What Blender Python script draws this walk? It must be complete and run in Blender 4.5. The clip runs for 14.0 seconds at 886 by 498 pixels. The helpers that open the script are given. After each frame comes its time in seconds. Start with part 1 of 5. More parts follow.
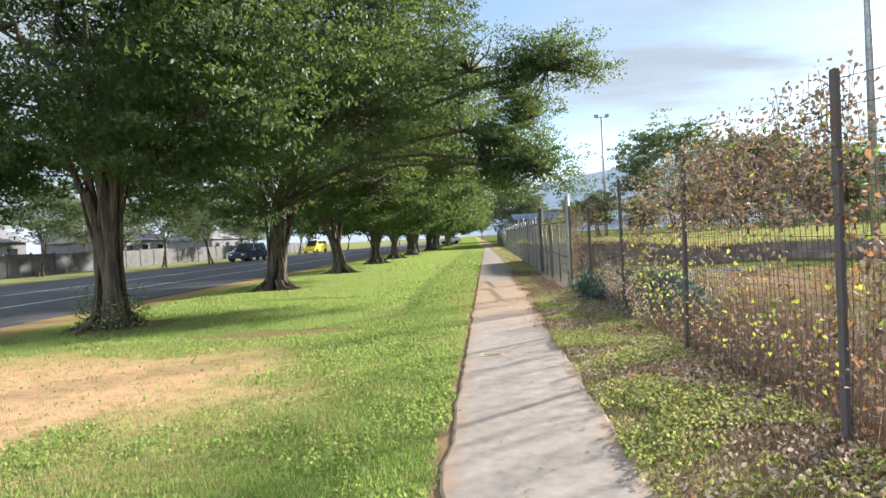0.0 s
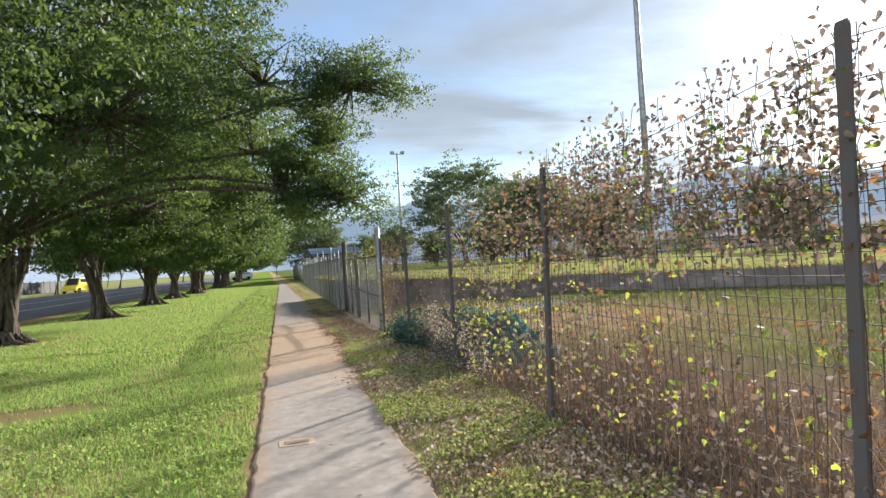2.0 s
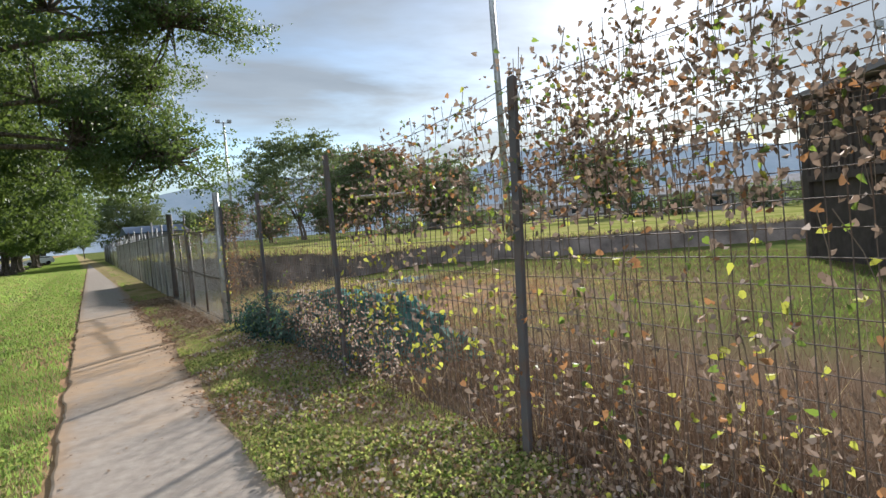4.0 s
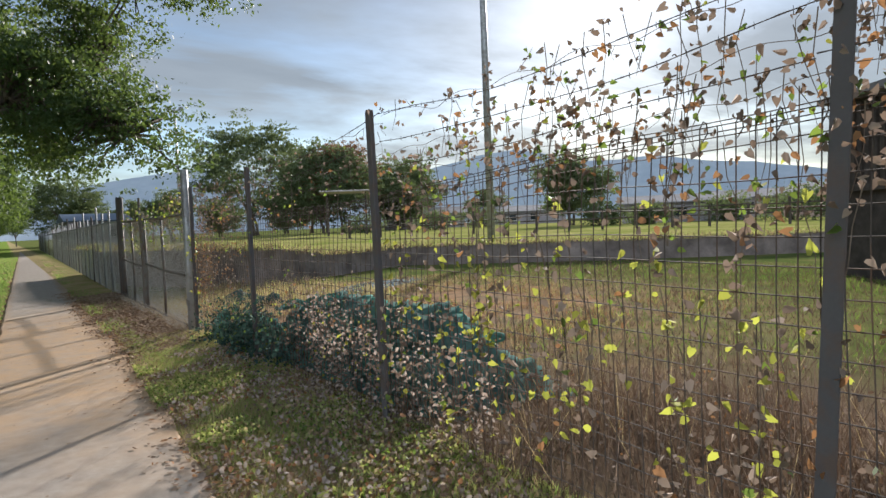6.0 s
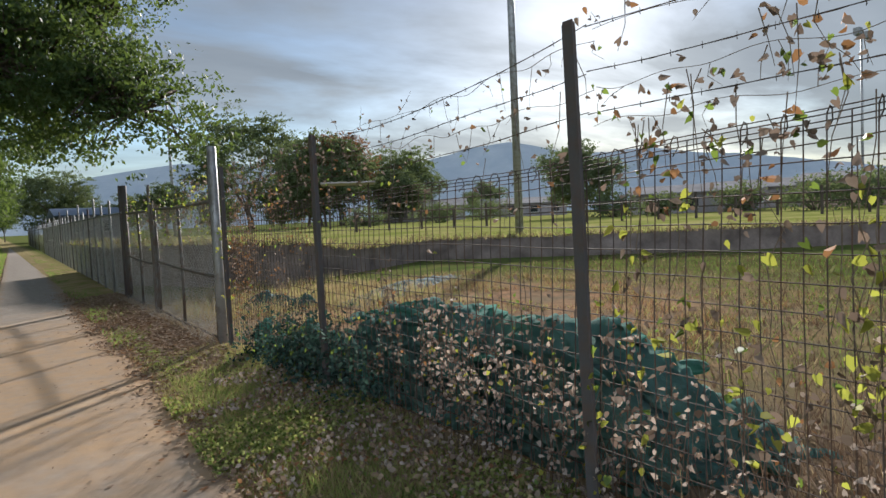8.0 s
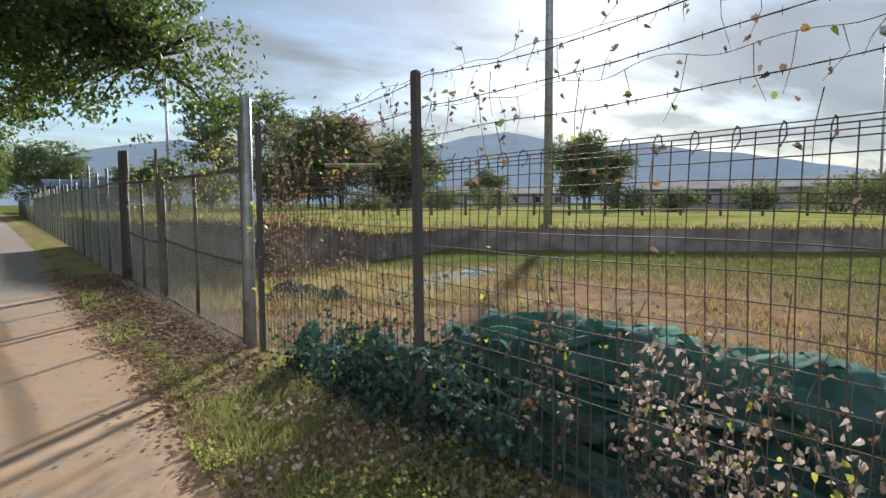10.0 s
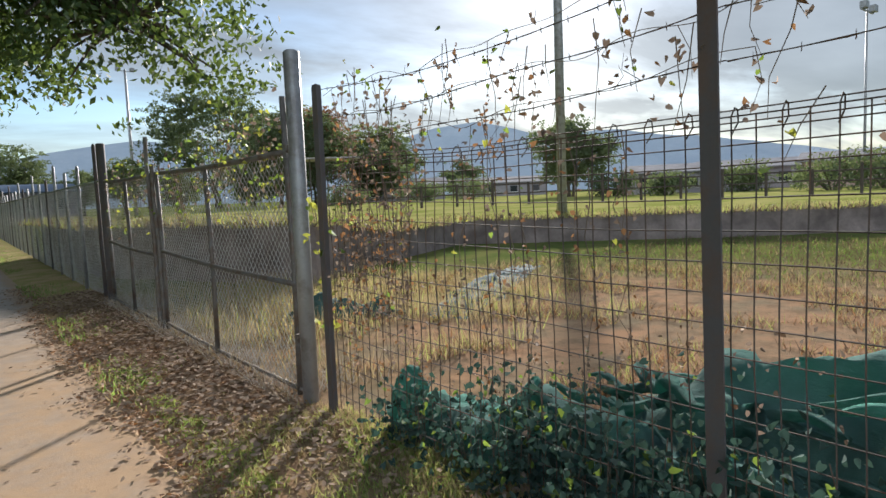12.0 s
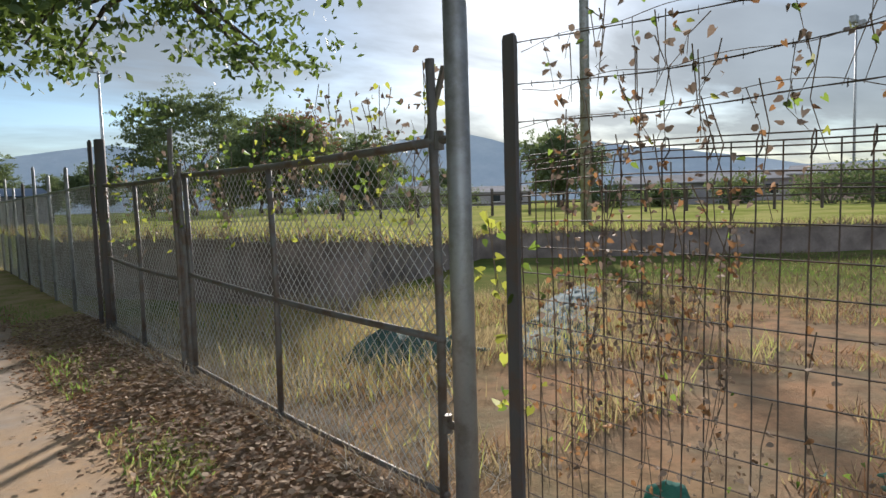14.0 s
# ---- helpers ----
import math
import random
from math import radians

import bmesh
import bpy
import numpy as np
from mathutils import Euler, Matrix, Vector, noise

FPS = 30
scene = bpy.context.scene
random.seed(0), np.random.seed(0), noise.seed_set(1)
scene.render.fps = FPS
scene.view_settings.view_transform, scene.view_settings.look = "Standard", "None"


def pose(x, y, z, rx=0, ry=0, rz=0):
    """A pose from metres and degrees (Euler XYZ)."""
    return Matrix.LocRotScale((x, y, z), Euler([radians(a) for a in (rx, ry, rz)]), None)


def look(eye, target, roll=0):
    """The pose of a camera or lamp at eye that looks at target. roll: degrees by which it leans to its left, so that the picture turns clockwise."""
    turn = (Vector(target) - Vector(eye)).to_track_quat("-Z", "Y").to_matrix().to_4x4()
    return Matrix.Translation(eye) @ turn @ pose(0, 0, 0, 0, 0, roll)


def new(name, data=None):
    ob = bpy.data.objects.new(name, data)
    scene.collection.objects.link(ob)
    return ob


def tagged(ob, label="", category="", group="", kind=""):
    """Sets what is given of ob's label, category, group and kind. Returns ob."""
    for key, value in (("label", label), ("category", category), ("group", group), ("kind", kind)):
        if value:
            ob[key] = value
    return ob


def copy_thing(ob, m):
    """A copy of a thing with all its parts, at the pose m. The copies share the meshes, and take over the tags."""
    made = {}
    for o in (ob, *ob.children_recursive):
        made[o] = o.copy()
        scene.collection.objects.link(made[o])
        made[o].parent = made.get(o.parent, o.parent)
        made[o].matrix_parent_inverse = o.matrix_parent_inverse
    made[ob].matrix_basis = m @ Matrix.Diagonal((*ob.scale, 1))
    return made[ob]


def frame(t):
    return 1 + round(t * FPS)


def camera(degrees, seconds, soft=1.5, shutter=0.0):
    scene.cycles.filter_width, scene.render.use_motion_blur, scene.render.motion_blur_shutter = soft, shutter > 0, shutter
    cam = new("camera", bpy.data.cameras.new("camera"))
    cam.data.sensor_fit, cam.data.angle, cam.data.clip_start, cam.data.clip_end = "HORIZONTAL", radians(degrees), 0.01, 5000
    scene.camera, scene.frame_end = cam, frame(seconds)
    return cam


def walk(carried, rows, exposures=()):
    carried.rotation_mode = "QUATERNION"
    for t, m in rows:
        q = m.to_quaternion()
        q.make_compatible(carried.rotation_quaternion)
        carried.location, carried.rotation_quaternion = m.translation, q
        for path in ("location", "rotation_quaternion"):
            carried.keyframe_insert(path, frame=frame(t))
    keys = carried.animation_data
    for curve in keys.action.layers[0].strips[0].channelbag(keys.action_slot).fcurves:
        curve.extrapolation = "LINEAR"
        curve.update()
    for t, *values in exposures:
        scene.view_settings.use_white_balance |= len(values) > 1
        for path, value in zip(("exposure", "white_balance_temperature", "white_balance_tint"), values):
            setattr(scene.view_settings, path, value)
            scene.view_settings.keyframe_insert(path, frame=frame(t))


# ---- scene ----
cam = camera(70.7, 14.0)
PATH = [
    (0, (0.073, 1.095, 1.467), (-0.031, 3.092, 1.429), -2.9),
    (0.5, (0.04, 1.624, 1.488), (0.056, 3.624, 1.443), -2.8),
    (1, (0.072, 2.092, 1.512), (0.121, 4.092, 1.521), -3.3),
    (1.5, (0.056, 2.635, 1.506), (0.451, 4.596, 1.526), -3.3),
    (2, (0.058, 3.077, 1.51), (0.598, 5.003, 1.547), -3.3),
    (2.5, (0.091, 3.553, 1.489), (0.712, 5.454, 1.445), -2.5),
    (3, (0.087, 4.072, 1.501), (0.809, 5.933, 1.374), -3.9),
    (3.2, (0.099, 4.314, 1.485), (0.893, 6.146, 1.364), -4.1),
    (5.5, (0.263, 6.549, 1.454), (1.425, 8.175, 1.382), -4.1),
    (6, (0.235, 7.086, 1.425), (1.379, 8.725, 1.342), -2.3),
    (6.5, (0.235, 7.544, 1.431), (1.328, 9.218, 1.39), -2.9),
    (7, (0.212, 8.054, 1.441), (1.375, 9.681, 1.443), -2.2),
    (7.5, (0.251, 8.489, 1.451), (1.389, 10.133, 1.398), -3.5),
    (8, (0.257, 9.015, 1.409), (1.419, 10.639, 1.303), -2.6),
    (10.3, (0.431, 11.109, 1.353), (1.607, 12.72, 1.207), -0.2),
    (10.5, (0.439, 11.368, 1.336), (1.627, 12.971, 1.201), -1.3),
    (11, (0.44, 11.756, 1.353), (1.658, 13.326, 1.129), 0.4),
    (11.5, (0.513, 12.212, 1.377), (1.718, 13.802, 1.237), -1.1),
    (12, (0.515, 12.649, 1.378), (1.761, 14.204, 1.204), -2.3),
    (12.5, (0.541, 13.131, 1.4), (1.827, 14.66, 1.317), -1.1),
    (13, (0.515, 13.538, 1.411), (1.776, 15.086, 1.305), -2.9),
    (13.5, (0.501, 14.026, 1.419), (1.828, 15.513, 1.251), -0.3),
    (14, (0.527, 14.416, 1.432), (1.836, 15.92, 1.284), -1.7),
]
EXPOSURES = [(t, e, 6150.0, 10.0) for t, e in ((0.0, 1.70), (2.0, 1.40), (3.2, 1.22), (5.5, 1.04), (8.0, 0.72), (10.5, 1.02), (12.0, 1.04), (13.2, 0.86), (14.0, 0.90))]
walk(cam, [(t, look(eye, target, roll)) for t, eye, target, roll in PATH], EXPOSURES)

# ---- world, sun ----
SUN_AZ, SUN_EL = 49.0, 19.0
SUN_DIR = Vector((math.sin(radians(SUN_AZ)) * math.cos(radians(SUN_EL)), math.cos(radians(SUN_AZ)) * math.cos(radians(SUN_EL)), math.sin(radians(SUN_EL))))
world = bpy.data.worlds.new("world")
scene.world = world
world.use_nodes = True
wn, wl = world.node_tree.nodes, world.node_tree.links
wn.clear()
w_out, w_bg, w_sky = wn.new("ShaderNodeOutputWorld"), wn.new("ShaderNodeBackground"), wn.new("ShaderNodeTexSky")
w_sky.sky_type, w_sky.sun_disc = "NISHITA", False
w_sky.sun_elevation, w_sky.sun_rotation = radians(SUN_EL), radians(SUN_AZ)
w_sky.air_density, w_sky.dust_density, w_sky.ozone_density = 1.0, 0.35, 2.5
w_co = wn.new("ShaderNodeTexCoord")
w_sep = wn.new("ShaderNodeSeparateXYZ")
wl.new(w_co.outputs["Generated"], w_sep.inputs[0])


def wmath(op, a, b=None, c=None):
    n = wn.new("ShaderNodeMath")
    n.operation = op
    for i, v in enumerate((a, b, c)):
        if v is None:
            continue
        if isinstance(v, (int, float)):
            n.inputs[i].default_value = v
        else:
            wl.new(v, n.inputs[i])
    return n.outputs[0]


zc = wmath("ADD", wmath("MAXIMUM", w_sep.outputs[2], 0.0), 0.12)
w_comb = wn.new("ShaderNodeCombineXYZ")
wl.new(wmath("DIVIDE", w_sep.outputs[0], zc), w_comb.inputs[0])
wl.new(wmath("DIVIDE", w_sep.outputs[1], zc), w_comb.inputs[1])
w_map = wn.new("ShaderNodeMapping")
w_map.inputs["Rotation"].default_value = (0, 0, radians(35))
w_map.inputs["Scale"].default_value = (0.55, 1.0, 1.0)
w_map.inputs["Location"].default_value = (0.7, 1.9, 0.3)
wl.new(w_comb.outputs[0], w_map.inputs[0])
w_noise = wn.new("ShaderNodeTexNoise")
w_noise.inputs["Scale"].default_value, w_noise.inputs["Detail"].default_value, w_noise.inputs["Roughness"].default_value = 0.85, 7.0, 0.55
w_noise.inputs["Distortion"].default_value = 0.35
wl.new(w_map.outputs[0], w_noise.inputs["Vector"])
w_ramp = wn.new("ShaderNodeValToRGB")
w_ramp.color_ramp.elements[0].position, w_ramp.color_ramp.elements[1].position = 0.33, 0.56
wl.new(w_noise.outputs[0], w_ramp.inputs[0])
w_dot = wn.new("ShaderNodeVectorMath")
w_dot.operation = "DOT_PRODUCT"
w_dot.inputs[1].default_value = SUN_DIR
wl.new(w_co.outputs["Generated"], w_dot.inputs[0])
glow = wmath("POWER", wmath("MAXIMUM", w_dot.outputs["Value"], 0.0), 14.0)
core = wmath("POWER", wmath("MAXIMUM", w_dot.outputs["Value"], 0.0), 140.0)
# thin cloud: a second, finer layer of grey bellies
w_noise2 = wn.new("ShaderNodeTexNoise")
w_noise2.inputs["Scale"].default_value, w_noise2.inputs["Detail"].default_value = 2.1, 6.0
wl.new(w_map.outputs[0], w_noise2.inputs["Vector"])
belly = wmath("MULTIPLY_ADD", w_noise2.outputs[0], 0.9, 0.45)
front = wmath("MULTIPLY_ADD", wmath("MAXIMUM", wmath("MULTIPLY", w_dot.outputs["Value"], -1.0), 0.0), 18.0, 3.0)  # front-lit clouds opposite the sun, boosted up to sevenfold as unseen fill light
lum = wmath("MULTIPLY", wmath("ADD", wmath("MULTIPLY_ADD", glow, 0.5, front), wmath("MULTIPLY", core, 4.0)), belly)
w_cloud = wn.new("ShaderNodeCombineColor")
wl.new(wmath("MULTIPLY", lum, 0.97), w_cloud.inputs[0])
wl.new(wmath("MULTIPLY", lum, 1.03), w_cloud.inputs[1])
wl.new(wmath("MULTIPLY", lum, 1.06), w_cloud.inputs[2])
w_mix = wn.new("ShaderNodeMix")
w_mix.data_type = "RGBA"
wl.new(wmath("MULTIPLY", w_ramp.outputs[0], 0.85), w_mix.inputs["Factor"])
wl.new(w_sky.outputs[0], w_mix.inputs["A"])
wl.new(w_cloud.outputs[0], w_mix.inputs["B"])
wl.new(w_mix.outputs["Result"], w_bg.inputs[0])
w_bg.inputs[1].default_value = 0.072
wl.new(w_bg.outputs[0], w_out.inputs[0])
sun_data = bpy.data.lights.new("sun", "SUN")
sun_data.energy, sun_data.angle, sun_data.color = 5.0, radians(1.9), (1.0, 0.91, 0.81)
sun = new("sun", sun_data)
sun.matrix_world = look(SUN_DIR * 100, (0, 0, 0))

# ---- materials ----
rng = np.random.default_rng(7)


class Nodes:
    """Short hand for building a node material."""

    def __init__(self, name):
        self.mat = bpy.data.materials.new(name)
        self.mat.use_nodes = True
        self.n, self.l = self.mat.node_tree.nodes, self.mat.node_tree.links
        self.bsdf = self.n["Principled BSDF"]
        self.out = self.n["Material Output"]
        self.co = self.n.new("ShaderNodeNewGeometry").outputs["Position"]

    def put(self, v, socket):
        if isinstance(v, (int, float)):
            socket.default_value = v
        elif isinstance(v, (tuple, list)):
            socket.default_value = (*v, 1.0) if len(v) == 3 and socket.type == "RGBA" else v
        else:
            self.l.new(v, socket)

    def math(self, op, a, b=0.0, c=0.0, clamp=False):
        n = self.n.new("ShaderNodeMath")
        n.operation, n.use_clamp = op, clamp
        self.put(a, n.inputs[0]), self.put(b, n.inputs[1]), self.put(c, n.inputs[2])
        return n.outputs[0]

    def noise(self, scale, detail=4.0, rough=0.55, vector=None, stretch=None):
        n = self.n.new("ShaderNodeTexNoise")
        n.inputs["Scale"].default_value, n.inputs["Detail"].default_value, n.inputs["Roughness"].default_value = scale, detail, rough
        v = vector or self.co
        if stretch:
            m = self.n.new("ShaderNodeMapping")
            m.inputs["Scale"].default_value = stretch
            self.l.new(v, m.inputs[0])
            v = m.outputs[0]
        self.l.new(v, n.inputs["Vector"])
        return n.outputs[0]

    def ramp(self, fac, *stops):
        n = self.n.new("ShaderNodeValToRGB")
        r = n.color_ramp
        while len(r.elements) < len(stops):
            r.elements.new(0.5)
        for e, (p, c) in zip(r.elements, stops):
            e.position, e.color = p, (c, c, c, 1) if isinstance(c, (int, float)) else (*c, 1)
        self.l.new(fac, n.inputs[0])
        return n.outputs[0]

    def mix(self, fac, a, b):
        n = self.n.new("ShaderNodeMix")
        n.data_type = "RGBA"
        self.put(fac, n.inputs["Factor"]), self.put(a, n.inputs["A"]), self.put(b, n.inputs["B"])
        return n.outputs["Result"]

    def island(self):
        return self.n.new("ShaderNodeNewGeometry").outputs["Random Per Island"]

    def xyz(self):
        s = self.n.new("ShaderNodeSeparateXYZ")
        self.l.new(self.co, s.inputs[0])
        return s.outputs

    def bump(self, height, strength=0.4, distance=0.01):
        n = self.n.new("ShaderNodeBump")
        n.inputs["Strength"].default_value, n.inputs["Distance"].default_value = strength, distance
        self.l.new(height, n.inputs["Height"])
        self.l.new(n.outputs[0], self.bsdf.inputs["Normal"])

    def done(self, color, rough=0.8, metal=0.0, spec=0.3):
        self.put(color, self.bsdf.inputs["Base Color"])
        self.put(rough, self.bsdf.inputs["Roughness"])
        self.bsdf.inputs["Metallic"].default_value = metal
        self.bsdf.inputs["Specular IOR Level"].default_value = spec
        return self.mat

    def thin(self, color, through_color, share=0.45, rough=0.55):
        """A leaf: half of the light passes through."""
        self.done(color, min(1.0, rough + 0.12), 0.0, 0.2)
        t = self.n.new("ShaderNodeBsdfTranslucent")
        self.put(through_color, t.inputs[0])
        m = self.n.new("ShaderNodeMixShader")
        m.inputs[0].default_value = share
        self.l.new(self.bsdf.outputs[0], m.inputs[1])
        self.l.new(t.outputs[0], m.inputs[2])
        self.l.new(m.outputs[0], self.out.inputs[0])
        return self.mat


def plain(name, color, rough=0.7, metal=0.0, vary=0.25, scale=6.0, bump=0.15, spec=0.3):
    k = Nodes(name)
    f = k.noise(scale, 6)
    g = k.noise(scale * 9, 3)
    c = k.mix(k.ramp(f, (0.3, 0.0), (0.7, 1.0)), tuple(v * (1 - vary) for v in color), tuple(min(1, v * (1 + vary)) for v in color))
    c = k.mix(k.math("MULTIPLY", k.ramp(g, (0.45, 0.0), (0.75, 1.0)), 0.35), c, tuple(v * 0.6 for v in color))
    k.bump(g, bump, 0.004)
    return k.done(c, rough, metal, spec)


def leafy(name, dark, light, glow, share=0.45, rough=0.5, back=None):
    k = Nodes(name)
    r = k.island()
    big = k.noise(0.7, 3)
    c = k.mix(r, dark, light)
    c = k.mix(k.math("MULTIPLY", k.ramp(big, (0.35, 0.0), (0.65, 1.0)), 0.5), c, tuple(0.5 * (a + b) * 0.75 for a, b in zip(dark, light)))
    return k.thin(c, k.mix(r, glow, tuple(v * 0.6 for v in glow)), share, rough)


def ground_material():
    k = Nodes("ground_soil_and_grass")
    x, y, z = k.xyz()
    wob = k.math("MULTIPLY_ADD", k.noise(0.55, 7, 0.65), 2.6, -1.3)
    wob2 = k.math("MULTIPLY_ADD", k.noise(2.3, 5), 0.5, -0.25)
    fine = k.noise(38, 5, 0.7)
    mid = k.noise(6, 5)
    coarse = k.noise(0.9, 4)

    def ellipse(cx, cy, rx, ry, rot=0.0, soft=0.35, w=0.25):
        cr, sr = math.cos(rot), math.sin(rot)
        dx, dy = k.math("SUBTRACT", x, cx), k.math("SUBTRACT", y, cy)
        u = k.math("DIVIDE", k.math("ADD", k.math("MULTIPLY", dx, cr), k.math("MULTIPLY", dy, sr)), rx)
        v = k.math("DIVIDE", k.math("SUBTRACT", k.math("MULTIPLY", dy, cr), k.math("MULTIPLY", dx, sr)), ry)
        d = k.math("SQRT", k.math("ADD", k.math("MULTIPLY", u, u), k.math("MULTIPLY", v, v)))
        d = k.math("ADD", d, k.math("MULTIPLY", wob, w))
        return k.math("DIVIDE", k.math("SUBTRACT", 1 + soft, d), 2 * soft, clamp=True)

    def right_of(v, edge, soft):
        return k.math("DIVIDE", k.math("SUBTRACT", k.math("ADD", v, wob2), edge - soft), 2 * soft, clamp=True)

    lawn = k.mix(fine, (0.10, 0.18, 0.03), (0.21, 0.30, 0.06))
    lawn = k.mix(k.math("MULTIPLY", k.ramp(mid, (0.42, 0.0), (0.7, 1.0)), 0.55), lawn, (0.26, 0.22, 0.085))
    sand = k.mix(fine, (0.42, 0.25, 0.14), (0.64, 0.42, 0.25))
    soil = k.mix(fine, (0.13, 0.085, 0.05), (0.27, 0.18, 0.11))
    dry = k.mix(fine, (0.20, 0.15, 0.07), (0.42, 0.33, 0.17))
    paddock = k.mix(k.ramp(coarse, (0.4, 0.0), (0.62, 1.0)), (0.085, 0.125, 0.035), (0.16, 0.165, 0.06))
    paddock = k.mix(k.math("MULTIPLY", fine, 0.5), paddock, (0.10, 0.10, 0.04))
    c = lawn
    c = k.mix(k.math("MULTIPLY", ellipse(-5.6, 7.3, 3.9, 3.0, 0.15, 0.45, 0.34), 0.95), c, k.mix(k.math("MULTIPLY", k.ramp(k.noise(3.0, 6, 0.7), (0.45, 0.0), (0.62, 1.0)), 0.6), sand, k.mix(fine, (0.20, 0.14, 0.07), (0.42, 0.28, 0.14))))
    c = k.mix(k.math("MULTIPLY", ellipse(-3.6, 11.4, 1.9, 0.55, 0.3), 0.75), c, soil)
    for i in range(4):
        c = k.mix(k.math("MULTIPLY", ellipse(-6.7 + 0.1 * i, (13.3, 21.8, 31.0, 42.6)[i], 1.3, 1.2), 0.7), c, soil)
    # bare shoulder between the trees and the road
    c = k.mix(k.math("MULTIPLY", right_of(k.math("MULTIPLY", x, -1.0), 9.0, 0.8), 0.85), c, k.mix(0.55, sand, soil))
    c = k.mix(right_of(k.math("MULTIPLY", x, -1.0), 22.0, 2.0), c, k.mix(coarse, (0.34, 0.30, 0.15), (0.13, 0.18, 0.05)))
    # bare dirt between lawn and slab
    lip = k.math("ADD", k.math("SUBTRACT", x, k.math("MULTIPLY_ADD", y, 0.0185, -0.28)), k.math("MULTIPLY", wob2, 0.5))
    c = k.mix(k.math("MULTIPLY", k.math("DIVIDE", k.math("ADD", lip, 0.17), 0.10, clamp=True), 0.9), c, k.mix(fine, (0.20, 0.125, 0.08), (0.38, 0.25, 0.16)))
    # verge between path and fence
    verge = k.mix(k.ramp(k.noise(1.6, 5), (0.40, 0.0), (0.62, 1.0)), (0.44, 0.34, 0.20), (0.29, 0.28, 0.11))
    verge = k.mix(k.math("MULTIPLY", k.ramp(fine, (0.4, 0.0), (0.7, 1.0)), 0.6), verge, soil)
    c = k.mix(right_of(x, 0.75, 0.25), c, verge)
    # washed-out sand beside the path near the gate, then leaf litter
    c = k.mix(k.math("MULTIPLY", ellipse(1.25, 17.6, 0.62, 4.2, 0.0, 0.4), 0.9), c, sand)
    c = k.mix(k.math("MULTIPLY", ellipse(-0.25, 15.4, 0.4, 4.5, 0.0, 0.4), 0.85), c, sand)
    c = k.mix(k.math("MULTIPLY", ellipse(2.25, 19.4, 0.75, 3.9, 0.0, 0.3), 0.9), c, soil)
    # inside the fence
    c = k.mix(right_of(x, 2.6, 0.35), c, paddock)
    c = k.mix(k.math("MULTIPLY", ellipse(3.8, 6.2, 2.5, 5.8), 0.95), c, k.mix(fine, (0.085, 0.06, 0.045), (0.20, 0.14, 0.10)))
    bare = k.mix(k.ramp(k.noise(1.3, 6, 0.65), (0.40, 0.0), (0.64, 1.0)), (0.35, 0.215, 0.135), (0.23, 0.185, 0.13))
    bare = k.mix(k.math("MULTIPLY", k.ramp(k.noise(5.0, 6, 0.7), (0.46, 0.0), (0.64, 1.0)), 0.7), bare, (0.15, 0.105, 0.075))
    c = k.mix(k.math("MULTIPLY", ellipse(5.9, 15.8, 4.9, 4.4, -0.3, 0.5), 0.94), c, bare)
    c = k.mix(k.math("MULTIPLY", ellipse(4.6, 20.0, 2.2, 1.6), 0.9), c, dry)
    k.bump(k.math("ADD", fine, k.math("MULTIPLY", mid, 2.0)), 0.7, 0.02)
    return k.done(c, 1.0, 0.0, 0.0)


def path_material():
    k = Nodes("worn_concrete")
    x, y, z = k.xyz()
    fine, mid, big = k.noise(90, 5, 0.7), k.noise(9, 6), k.noise(1.1, 5)
    c = k.mix(k.ramp(mid, (0.3, 0.0), (0.7, 1.0)), (0.28, 0.24, 0.205), (0.395, 0.345, 0.295))
    c = k.mix(k.math("MULTIPLY", k.ramp(fine, (0.5, 0.0), (0.75, 1.0)), 0.5), c, (0.22, 0.19, 0.165))
    c = k.mix(k.math("MULTIPLY", k.ramp(big, (0.48, 0.0), (0.68, 1.0)), 0.35), c, (0.30, 0.25, 0.21))
    # brown dirt creeping in from both edges
    mid_x = k.math("MULTIPLY_ADD", y, 0.0185, 0.33)
    rim_d = k.math("ADD", k.math("ABSOLUTE", k.math("SUBTRACT", x, mid_x)), k.math("MULTIPLY_ADD", k.noise(2.6, 6, 0.65), 0.5, -0.25))
    c = k.mix(k.math("MULTIPLY", k.math("DIVIDE", k.math("SUBTRACT", rim_d, 0.46), 0.16, clamp=True), 0.75), c, k.mix(fine, (0.24, 0.16, 0.10), (0.42, 0.29, 0.18)))
    # sand washed over the slab
    d = k.math("DIVIDE", k.math("ABSOLUTE", k.math("SUBTRACT", y, 16.6)), 5.2)
    d = k.math("ADD", d, k.math("MULTIPLY_ADD", k.noise(0.8, 6), 1.5, -0.75))
    s = k.math("MULTIPLY", k.math("DIVIDE", k.math("SUBTRACT", 1.2, d), 0.7, clamp=True), k.ramp(k.noise(3.5, 6, 0.65), (0.28, 0.25), (0.6, 1.0)))
    c = k.mix(k.math("MULTIPLY", s, 0.9), c, k.mix(fine, (0.38, 0.24, 0.13), (0.54, 0.37, 0.22)))
    k.bump(k.math("ADD", fine, mid), 0.35, 0.006)
    return k.done(c, 0.92, 0.0, 0.2)


